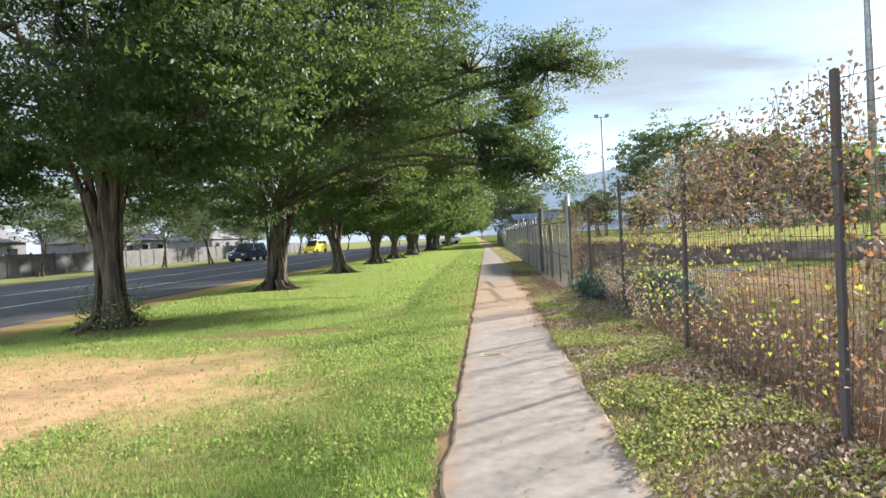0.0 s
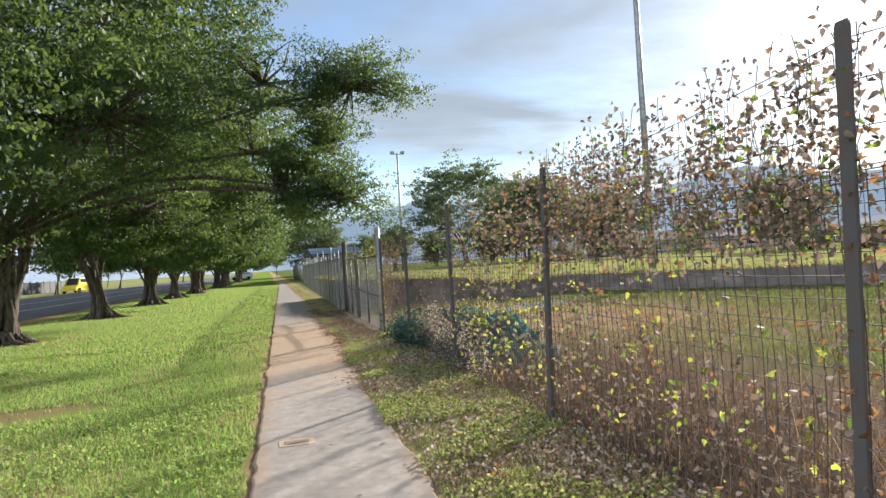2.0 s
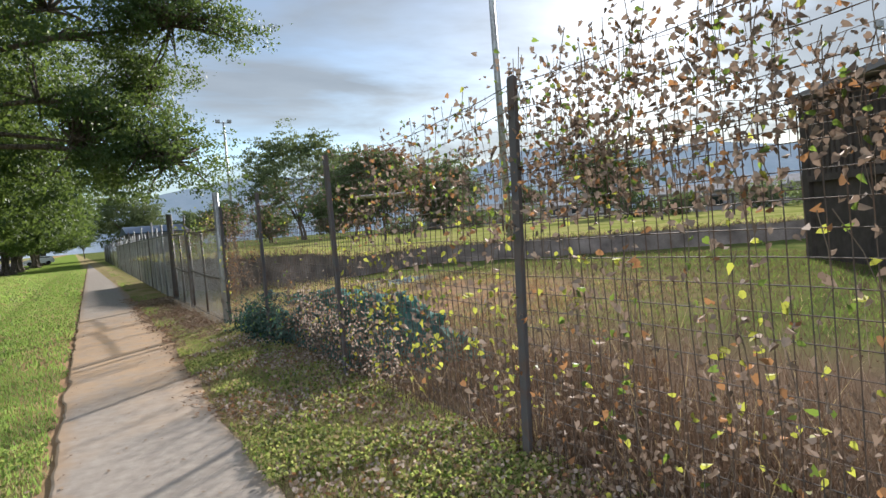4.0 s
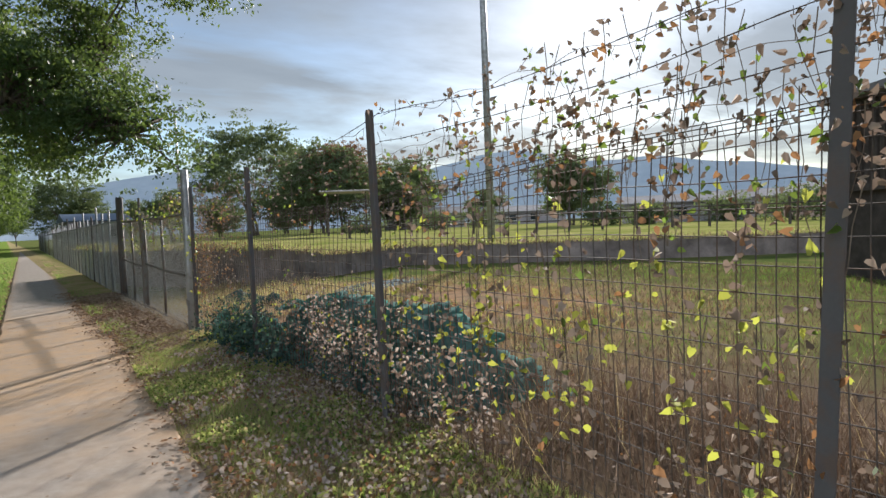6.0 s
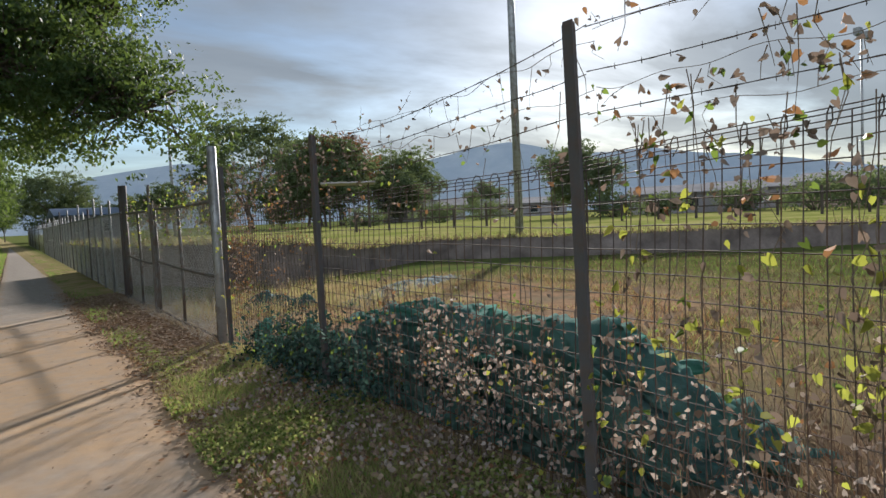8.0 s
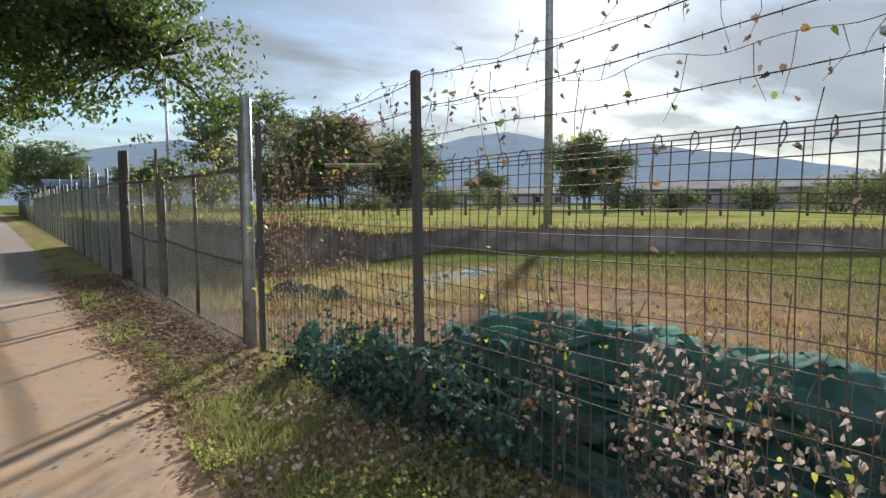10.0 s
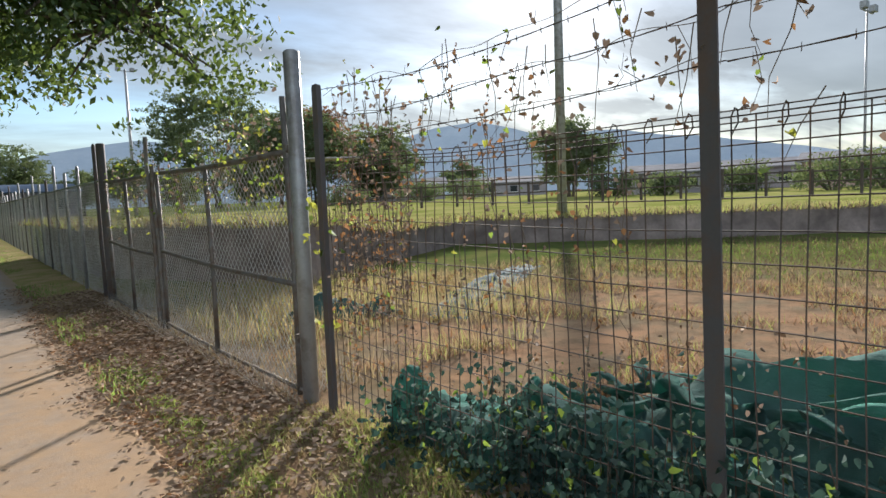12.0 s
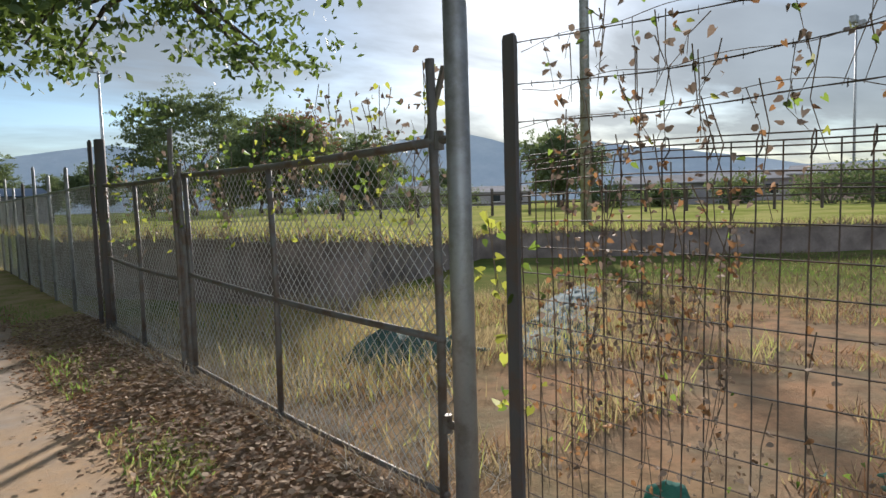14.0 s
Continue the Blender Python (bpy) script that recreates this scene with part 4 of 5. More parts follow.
def shed(name, x, y, rot, w, d, h, roof, wall, roofm, label, posts=0, z=0.0):
    ob = thing(name, label, "building", at=(x, y, z))
    ob.rotation_euler[2] = radians(rot)
    if wall is not None:
        part("wall", Geo().box(-w / 2, w / 2, -d / 2, d / 2, 0, h), wall, ob)
        n = max(2, int(w / 3.2))
        for i in range(n):
            cx = -w / 2 + (i + 0.5) * w / n
            win = part("window", Geo().box(cx - 0.55, cx + 0.55, -d / 2 - 0.05, -d / 2 + 0.02, h * 0.42, h * 0.78), M_GLASS, ob)
            part("sill", Geo().box(cx - 0.65, cx + 0.65, -d / 2 - 0.10, -d / 2 - 0.003, h * 0.42 - 0.08, h * 0.42 - 0.004), M_WHITE, win)
    for i in range(posts):
        cx = -w / 2 + 0.1 + i * (w - 0.2) / max(1, posts - 1)
        for yy in (-d / 2 + 0.1, d / 2 - 0.1):
            part("post", Geo().box(cx - 0.05, cx + 0.05, yy - 0.05, yy + 0.05, 0, h), M_DARKT, ob)
    q = Geo()
    e = 0.45
    q.add([(-w / 2 - e, -d / 2 - e, h), (w / 2 + e, -d / 2 - e, h), (w / 2 + e, 0, h + roof), (-w / 2 - e, 0, h + roof), (w / 2 + e, d / 2 + e, h), (-w / 2 - e, d / 2 + e, h),
           (-w / 2 - e, -d / 2 - e, h - 0.1), (w / 2 + e, -d / 2 - e, h - 0.1), (w / 2 + e, d / 2 + e, h - 0.1), (-w / 2 - e, d / 2 + e, h - 0.1)],
          [(0, 1, 2, 3), (3, 2, 4, 5), (6, 7, 1, 0), (8, 9, 5, 4), (7, 8, 4, 2, 1), (9, 6, 0, 3, 5), (9, 8, 7, 6)])
    part("roof", q, roofm, ob)
    return ob


def polar(az, dist, ex=0.4, ey=12.0):
    return ex + dist * math.sin(radians(az)), ey + dist * math.cos(radians(az))


for az, dist, rot, w, d, h, rf, wall, rm, lab in (
        (44, 105, -40, 14, 8, 2.6, 1.0, M_MAUVE, M_ROOF, "long grey shed with a grey iron roof"),
        (60, 58, -62, 10, 5, 2.2, 0.7, M_MAUVE, M_ROOF, "low faded grey-pink block under an iron roof"),
        (67, 74, -66, 16, 7, 2.6, 0.9, M_MAUVE, M_ROOF, "grey club building with dark windows"),
        (74, 62, -74, 12, 7, 2.6, 0.8, M_PINK, M_ROOF, "pinkish brick amenities block"),
        (35, 92, -35, 12, 7, 2.6, 1.0, M_MAUVE, M_ROOF, "grey house with a grey roof")):
    bx, by = polar(az, dist)
    shed("low_building", bx, by, rot, w, d, h, rf, wall, rm, lab, z=0.3)
bx, by = polar(27.0, 52, 0.25, 8.5)
shed("picnic_shelter", bx, by, -27, 3.4, 2.6, 4.2, 0.12, None, M_MAUVE, "open shelter with a flat pale roof", 2, 0.2)
shed("blue_roofed_shed", 9.5, 98, 0, 6.5, 12, 3.4, 1.0, M_MAUVE, plain("dark_blue_roof", (0.06, 0.09, 0.14), 0.5, 0.1), "long shed with a dark blue roof")

# timber rail fence across the raised field
rail = thing("rail_fence", "dark weathered timber rail fence across the field", "fence")
for i in range(16):
    az = 30 + i * 3.2
    p0, p1 = polar(az, 33), polar(az + 3.2, 33)
    ob = part("post", Geo().box(-0.05, 0.05, -0.05, 0.05, -0.5, 0.95 + 0.2 * (i % 3 == 1)), M_DARKT, rail)
    ob.location = (p0[0], p0[1], 0.9)
    for zr in (1.3, 1.75):
        part("rail", Geo().tube([(p0[0], p0[1], zr), (p1[0], p1[1], zr - 0.02 + 0.03 * (i % 3))], 0.035, 6), M_DARKT, rail)

# slatted hut
hut = thing("slatted_hut", "dark timber hut with vertical slats under a skillion roof", "hut", at=(14.2, 13.0, 0.0))
hut.rotation_euler[2] = radians(234)
part("back_wall", Geo().box(0.0, 5.6, 2.9, 3.0, 0.0, 3.4), M_DARKT, hut)
part("end_wall", Geo().box(0.0, 0.1, 0.12, 2.9, 0.0, 3.45), M_DARKT, hut)
part("end_wall", Geo().box(5.5, 5.6, 0.12, 2.9, 0.0, 3.45), M_DARKT, hut)
part("lower_wall", Geo().box(0.3, 5.5, 0.04, 0.12, 0.0, 1.75), M_DARKT, hut)
part("corner_post", Geo().box(-0.02, 0.26, -0.04, 0.12, 0.0, 3.5), M_DARKT, hut)
part("rail", Geo().box(0.26, 5.6, -0.06, 0.03, 1.72, 1.86), M_DARKT, hut)
for i in range(24):
    cx = 0.42 + i * 0.215
    part("slat", Geo().box(cx - 0.06, cx + 0.06, -0.03, 0.03, 1.86, 3.42), M_DARKT, hut)
part("roof", Geo().box(-0.05, 5.7, -0.2, 3.2, 3.5, 3.62, pose(0, 0, 0, 1.5, 0, 0)), M_ROOF, hut)

# poles
def light_pole(x, y, h, r, label, heads=3):
    ob = thing("floodlight_pole", label, "light pole", "floodlight poles", at=(x, y, 0))
    part("pole", Geo().tube([(0, 0, -0.3), (0, 0, h * 0.5), (0, 0, h)], [r, r * 0.8, r * 0.55], 10), M_GALV, ob, smooth=True)
    part("crossarm", Geo().box(-1.3, 1.3, -0.06, 0.06, h - 0.3, h - 0.18), M_GALV, ob)
    for i in range(heads):
        cx = -1.0 + i * 2.0 / max(1, heads - 1)
        part("floodlight", Geo().box(cx - 0.35, cx + 0.35, -0.35, 0.1, h - 0.2, h + 0.3, None), M_GALV, ob)
    return ob


light_pole(14.7, 24.7, 16.0, 0.15, "tall grey steel floodlight pole in the field")
light_pole(24.8, 120.0, 22.6, 0.3, "far floodlight mast above the trees", 2)
light_pole(58.0, 30.5, 14.5, 0.12, "thin far lamp pole behind the fence", 2)

# hills
def ridge(name, dist, az0, az1, prof, mat, label):
    q = Geo()
    n = 90
    vs = []
    for i in range(n + 1):
        az = az0 + (az1 - az0) * i / n
        el = float(np.interp(az, [p[0] for p in prof], [p[1] for p in prof]))
        z = dist * math.tan(radians(max(0.2, el))) + dist * 0.004 * noise.noise(Vector((az * 0.5, dist, 0))) + dist * 0.0015 * noise.noise(Vector((az * 2.6, dist, 3)))
        for k in range(6):
            f = k / 5
            d = dist * (1 - 0.22 * (1 - f))
            zz = z * f ** 1.3 + (dist * 0.006 * noise.noise(Vector((az * 0.8, k * 2.0, dist))) if 0 < k < 5 else 0)
            vs.append((d * math.sin(radians(az)), d * math.cos(radians(az)), zz - (10 if k == 0 else 0)))
    q.add(vs, [(i * 6 + k, (i + 1) * 6 + k, (i + 1) * 6 + k + 1, i * 6 + k + 1) for i in range(n) for k in range(5)])
    return tagged(part(name, q, mat, smooth=True), label, "hill", kind="structure")


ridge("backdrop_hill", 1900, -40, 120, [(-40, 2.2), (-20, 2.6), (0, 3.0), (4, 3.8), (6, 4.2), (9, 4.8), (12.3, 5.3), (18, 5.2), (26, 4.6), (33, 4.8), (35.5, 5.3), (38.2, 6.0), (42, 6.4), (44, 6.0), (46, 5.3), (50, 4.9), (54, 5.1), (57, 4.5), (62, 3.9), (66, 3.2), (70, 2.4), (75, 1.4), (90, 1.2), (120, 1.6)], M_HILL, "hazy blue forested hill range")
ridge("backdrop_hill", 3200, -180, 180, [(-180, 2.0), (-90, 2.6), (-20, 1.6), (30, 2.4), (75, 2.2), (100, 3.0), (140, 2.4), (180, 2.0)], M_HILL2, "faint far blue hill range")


# ---- trees ----
def fig_tree(name, label, clusters, per_cluster, centre, radii, trunk_r, stems, leaf=0.125, lobes=(), seed=1, fork=2.4, mat=None, lean=(0, 0), roots=True, spread=0.42, leaf_shape="diamond", lobe_leaf=None):
    """A tree at the origin: fused trunk stems, limbs that fork to the clusters, and a crown of leaves."""
    r = np.random.default_rng(seed)
    ob = thing(name, label, "tree")
    q = Geo()
    heads = []
    for i in range(stems + (6 if stems > 3 else 0)):
        a = 2 * math.pi * i / stems + r.uniform(-0.3, 0.3)
        thin_one = i >= stems
        tw = r.uniform(1.1, 2.4) * (1 if i % 2 else -1)
        rad = trunk_r * (0.95 if thin_one else 0.66 if stems > 1 else 0.0)
        pts, rs = [], []
        hh = fork * r.uniform(0.9, 1.35)
        n = 9
        for k in range(n):
            t = k / (n - 1)
            b = a + tw * t
            flare = 1 + 0.5 * (1 - t) ** 6
            w = rad * flare * (1 - 0.35 * math.sin(math.pi * t)) + 0.35 * rad * t * t * 2
            pts.append((math.cos(b) * w + lean[0] * t, math.sin(b) * w + lean[1] * t, -0.12 + (hh + 0.12) * t))
            rs.append(trunk_r * (r.uniform(0.12, 0.16) if thin_one else 0.40 if stems > 1 else 1.0) * (1 - 0.30 * t) * (1 + 0.22 * (1 - t) ** 5))
        q.tube(pts, rs, 10, True, 0.35)
        if not thin_one:
            heads.append((Vector(pts[-1]), rs[-1]))
    if roots:
        for i in range(7):
            a = r.uniform(0, 2 * math.pi)
            L = r.uniform(0.6, 1.2) * trunk_r * 2
            q.tube([(math.cos(a) * trunk_r * 0.8, math.sin(a) * trunk_r * 0.8, 0.28), (math.cos(a) * (trunk_r + L * 0.4), math.sin(a) * (trunk_r + L * 0.4), 0.07), (math.cos(a + 0.2) * (trunk_r + L), math.sin(a + 0.2) * (trunk_r + L), -0.05)], [trunk_r * 0.3, trunk_r * 0.18, 0.02], 6, True, 0.3)
    part("trunk", q, M_BARK, ob, smooth=True)
    # cluster centres, denser towards the outside of an uneven ellipsoid
    cs = []
    blobs = [(centre, radii, clusters)] + [(c, rr, k) for c, rr, k in lobes]
    for c, rr, kk in blobs:
        got = 0
        while got < kk:
            d = r.normal(size=3)
            d /= np.linalg.norm(d)
            rad = r.uniform(0.25, 1.0) ** 0.42
            dv = Vector(d)
            rad *= 1 + 0.36 * noise.noise(dv * 1.9 + Vector((seed * 3.1, 0, 0))) + 0.14 * noise.noise(dv * 5 + Vector((0, seed, 0)))
            p = np.array(c) + d * np.array(rr) * rad
            if p[2] < 1.9 or (d[2] < -0.45 and r.uniform() < 0.5):
                continue
            if noise.noise(Vector(p) * 0.55 + Vector((seed, 4, 0))) < -0.05:
                continue
            cs.append(p)
            got += 1
    cs = np.array(cs)
    # limbs to a share of the clusters
    lim = Geo()
    pick = list(r.permutation(len(cs))[: max(10, int(len(cs) * 0.16))]) + (list(range(clusters, len(cs))) if lobe_leaf else [])
    mains = []
    for i in range(9):
        h, hr = heads[i % len(heads)]
        a = 2 * math.pi * i / 9 + r.uniform(-0.25, 0.25)
        e = Vector(centre) + Vector((math.cos(a) * radii[0] * 0.55, math.sin(a) * radii[1] * 0.55, r.uniform(-0.25, 0.35) * radii[2]))
        mid = h.lerp(e, 0.5) + Vector((r.normal(0, 0.25), r.normal(0, 0.25), 0.25 + r.uniform(0, 0.6)))
        q1 = h.lerp(mid, 0.5) + Vector((r.normal(0, 0.1), r.normal(0, 0.1), 0.25))
        pts = [h - Vector((0, 0, 0.2)), q1, mid, mid.lerp(e, 0.55) + Vector((0, 0, 0.15)), e]
        lim.tube(pts, [hr * 0.8, hr * 0.6, hr * 0.45, hr * 0.3, 0.03], 7, False, 0.15)
        mains += pts[1:]
    for c, rr, kk in lobes:
        e = Vector(c)
        h, hr = heads[0]
        mid = h.lerp(e, 0.5) + Vector((0, 0, 0.9))
        pts = [h, h.lerp(mid, 0.5) + Vector((0, 0, 0.2)), mid, mid.lerp(e, 0.5) + Vector((0, 0, 0.15)), e]
        lim.tube(pts, [hr * 0.7, hr * 0.5, hr * 0.35, 0.06, 0.025], 7, False, 0.15)
        mains += pts[2:]
    for i in pick:
        e = Vector(cs[i])
        s = min(mains, key=lambda m_: (m_ - e).length_squared)
        b = s.lerp(e, 0.5) + Vector((r.normal(0, 0.15), r.normal(0, 0.15), r.uniform(-0.05, 0.3)))
        lim.tube([s, b, e], [0.045, 0.026, 0.008], 4, False)
    part("branchwork", lim, M_BARK, ob, smooth=True)
    sub = np.repeat(cs, 6, axis=0)
    tight = np.where((np.arange(len(sub)) >= clusters * 6) & bool(lobe_leaf), 0.80, 1.0)[:, None]
    sub = sub + r.normal(size=sub.shape) * np.array([spread, spread, spread * 0.5]) * 1.05 * tight
    cen = np.repeat(sub, per_cluster // 6, axis=0)
    cen = cen + r.normal(size=cen.shape) * np.array([0.40, 0.40, 0.15]) * spread * (0.4 + 0.6 * np.repeat(tight, per_cluster // 6, axis=0)) * r.uniform(0.5, 1.4, size=(len(cen), 1))
    small = (np.arange(len(cen)) >= clusters * 6 * (per_cluster // 6))[:, None]
    size = np.where(small, lobe_leaf or leaf, leaf)
    v, per = leaves(cen, size, size * 0.5, 0.45, leaf_shape)
    part("crown", soup("crown", v, per, mat or M_LEAF), None, ob)
    return ob


def row_x(y):
    return -7.15 + 0.022 * y


tree1 = fig_tree("fig_tree", "large fig tree with a twisted buttressed trunk", 640, 248, (-0.6, 0.2, 7.0), (6.0, 5.2, 4.7), 0.30, 7, seed=3, fork=3.0, leaf=0.11, lobes=(((2.2, -0.8, 3.9), (1.7, 1.6, 1.5), 55), ((-3.5, -0.5, 3.5), (2.4, 2.0, 1.5), 75), ((0.4, 2.0, 3.4), (2.0, 1.6, 1.1), 40)))
tree1.location = (-7.3, 13.3, 0)
for i in range(16):
    a_, r_ = rng.uniform(0, 6.28), rng.uniform(0.6, 2.6)
    zt_ = rng.uniform(5.0, 7.5)
    pts_ = [(math.cos(a_) * r_ + 0.05 * math.sin(zz_ * 5 + i), math.sin(a_) * r_, zz_) for zz_ in np.linspace(zt_, zt_ - rng.uniform(1.2, 3.0), 6)]
    part("aerial_root", Geo().tube(pts_, [0.018, 0.016, 0.014, 0.012, 0.010, 0.006], 5, False), M_BARK, tree1, "thin hanging aerial root" if i == 0 else "")
tree2 = fig_tree("fig_tree", "broad fig tree whose limbs reach over the footpath", 820, 172, (0.8, -0.3, 7.5), (6.5, 6.0, 4.8), 0.37, 6, seed=5, fork=2.2, lean=(0.25, -0.1), leaf=0.12, lobe_leaf=0.086,
                 lobes=(((8.9, -2.4, 3.25), (1.5, 1.2, 0.75), 52), ((9.2, -2.0, 6.3), (1.6, 1.6, 1.1), 60), ((8.7, -0.4, 4.9), (1.5, 1.6, 1.1), 46), ((7.1, -1.7, 3.8), (1.5, 1.4, 0.9), 60),
                        ((6.9, -2.0, 6.4), (1.8, 1.7, 1.0), 36), ((3.6, -4.6, 4.8), (2.6, 1.8, 1.7), 70), ((-3.6, -3.0, 3.8), (2.6, 2.0, 1.4), 60), ((3.0, 2.5, 3.6), (2.4, 2.4, 1.2), 50)))
tree2.location = (-6.75, 22.0, 0)
tree3 = fig_tree("fig_tree", "leaning fig tree with a split pale trunk", 520, 160, (0.6, 0.0, 7.0), (6.6, 5.6, 4.4), 0.36, 4, seed=8, fork=2.4, lean=(-0.3, 0), leaf=0.14,
                 lobes=(((1.5, -3.0, 3.3), (3.0, 2.0, 1.1), 70), ((-3.5, -2.5, 3.4), (2.6, 2.0, 1.2), 60), ((5.8, -1.0, 4.2), (2.2, 2.2, 1.4), 60),))
tree3.location = (row_x(31), 31, 0)
far_a = fig_tree("fig_tree", "roadside fig tree in a long row", 400, 84, (0.5, 0.0, 6.2), (6.0, 5.2, 4.5), 0.42, 4, seed=11, fork=2.2, leaf=0.2, lobes=(((1.0, -3.0, 3.1), (3.2, 2.0, 1.1), 60), ((-3.5, -2.0, 3.2), (2.6, 2.0, 1.1), 50), ((5.0, -1.0, 4.0), (2.0, 2.2, 1.4), 40),), spread=0.5)
far_a.location = (row_x(40.5), 40.5, 0)
tagged(far_a, group="row of roadside figs")
for i, y in enumerate((48.5, 56.5, 65.0, 74.0, 83.0, 93.0, 104.0, 116.0, 130.0)):
    m = pose(row_x(y) + 0.4 * math.sin(i * 2.3), y, 0, 0, 0, (i * 73) % 40 - 20)
    copy_thing(far_a, m)

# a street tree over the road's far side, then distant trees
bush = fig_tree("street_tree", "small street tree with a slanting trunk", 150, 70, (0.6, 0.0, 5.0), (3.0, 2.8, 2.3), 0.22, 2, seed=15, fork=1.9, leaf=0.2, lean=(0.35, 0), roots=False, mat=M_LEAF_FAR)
bush.location = (-28.0, 56.0, 0)
tagged(bush, group="street trees")
for i, (x, y, s) in enumerate(((-33.5, 47.5, 60), (-25.8, 61.0, 200), (-30.0, 80.0, 140), (-27.0, 96.0, 20), (-24.0, 118.0, 70), (-34.0, 34.0, 100), (-22.0, 140.0, 10))):
    copy_thing(bush, pose(x, y, 0, 0, 0, s))

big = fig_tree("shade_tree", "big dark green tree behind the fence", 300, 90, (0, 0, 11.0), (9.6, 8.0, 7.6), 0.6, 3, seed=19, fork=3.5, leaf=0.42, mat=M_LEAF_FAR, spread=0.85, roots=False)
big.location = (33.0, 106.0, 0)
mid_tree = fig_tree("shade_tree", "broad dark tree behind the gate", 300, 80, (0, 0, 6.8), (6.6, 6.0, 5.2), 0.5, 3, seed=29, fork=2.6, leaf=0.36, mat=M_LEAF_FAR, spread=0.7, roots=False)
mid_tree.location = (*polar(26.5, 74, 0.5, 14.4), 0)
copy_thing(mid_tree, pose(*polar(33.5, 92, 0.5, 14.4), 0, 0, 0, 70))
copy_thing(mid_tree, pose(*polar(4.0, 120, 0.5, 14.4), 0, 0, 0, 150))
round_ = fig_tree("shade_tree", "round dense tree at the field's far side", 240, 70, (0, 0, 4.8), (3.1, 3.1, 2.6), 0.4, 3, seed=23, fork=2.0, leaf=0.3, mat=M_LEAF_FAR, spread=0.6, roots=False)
round_.location = (45.2, 49.6, 0)
tagged(round_, group="trees round the field")
for i, (az, dist, s) in enumerate(((22, 88, 0), (32.8, 82, 50), (24.3, 86, 100), (40.5, 110, 150), (9, 120, 200), (12, 100, 240), (79, 70, 300), (95, 60, 30), (110, 70, 80), (16, 110, 20), (5.2, 130, 60))):
    bx, by = polar(az, dist)
    copy_thing(round_, pose(bx, by, -0.6 + 0.5 * (i % 3), 0, 0, s))

for i, (x, y, a_) in enumerate(((-41, 40, 10), (-44, 52, 130), (-40, 64, 220), (-43, 76, 300), (-41, 90, 40), (-38, 106, 90), (-42, 120, 170), (-47, 30, 250), (-36, 134, 10), (-33, 150, 100), (-20, 165, 60), (-10, 175, 200), (2, 172, 300))):
    copy_thing(bush, pose(x, y, 0, 0, 0, a_))
for x, y, rot_, lab in ((-52, 58, 80, "drab timber house across the street"), (-50, 84, 82, "drab house with an iron roof across the street"), (-48, 112, 82, "low drab house across the street")):
    shed("house", x, y, rot_, 13, 9, 3.2, 1.9, M_DRAB, M_ROOF, lab)

M_RUSTY = leafy("russet_tree_leaf", (0.16, 0.09, 0.06), (0.27, 0.16, 0.10), (0.30, 0.16, 0.08), 0.4, 0.7)
russet = fig_tree("shade_tree", "russet-brown tree past its leaf fall beyond the bank", 260, 80, (0, 0, 8.4), (4.6, 4.2, 4.6), 0.4, 3, seed=37, fork=3.0, leaf=0.3, mat=M_RUSTY, spread=0.6, roots=False)
russet.location = (*polar(27.4, 80, 0.5, 12.2), 0)


def shrub(label, x, y, w, h, seed, mat):
    """A low bush: short stems under a lumpy crown of leaves."""
    r = np.random.default_rng(seed)
    ob = thing("shrub", label, "shrub", "shrubs beyond the field", at=(x, y, 0.55))
    q = Geo()
    for i in range(6):
        a = 2 * math.pi * i / 6 + r.uniform(-0.4, 0.4)
        q.tube([(0.1 * math.cos(a), 0.1 * math.sin(a), 0), (0.2 * w * math.cos(a), 0.2 * w * math.sin(a), 0.45 * h), (0.36 * w * math.cos(a), 0.36 * w * math.sin(a), 0.72 * h)], [0.06, 0.04, 0.015], 5)
    part("stems", q, M_BARK, ob)
    c = r.normal(size=(70, 3))
    c /= np.linalg.norm(c, axis=1)[:, None]
    c = c * np.array([w / 2, w / 2, h / 2]) * r.uniform(0.35, 1.0, (70, 1)) + np.array([0, 0, h * 0.52])
    c = np.repeat(c, 26, axis=0) + r.normal(size=(70 * 26, 3)) * 0.12 * h
    c = c[c[:, 2] > 0.05]
    v_, per_ = leaves(c, 0.24, 0.14, 0.2, "diamond")
    part("crown", soup("crown", v_, per_, mat), None, ob)
    return ob


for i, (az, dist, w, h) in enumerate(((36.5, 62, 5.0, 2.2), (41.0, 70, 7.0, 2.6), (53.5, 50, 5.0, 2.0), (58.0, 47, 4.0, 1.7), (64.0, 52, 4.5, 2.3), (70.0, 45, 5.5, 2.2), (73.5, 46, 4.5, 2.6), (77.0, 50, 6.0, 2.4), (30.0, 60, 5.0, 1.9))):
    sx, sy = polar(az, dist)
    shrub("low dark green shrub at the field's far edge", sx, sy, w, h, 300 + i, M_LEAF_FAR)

# ---- street: paling fence, vehicles ----
paling = thing("paling_fence", "long grey paling fence across the street", "fence")
for i in range(44):
    y = 26 + i * 2.6
    x = road_x(y, -36.5)
    part("panel", Geo().box(x - 0.04, x + 0.04, y, y + 2.5, 0, 1.75 + 0.05 * math.sin(i * 1.7)), M_PALING, paling)
    part("post", Geo().box(x - 0.08, x + 0.08, y + 2.5, y + 2.6, 0, 1.9), M_PALING, paling)


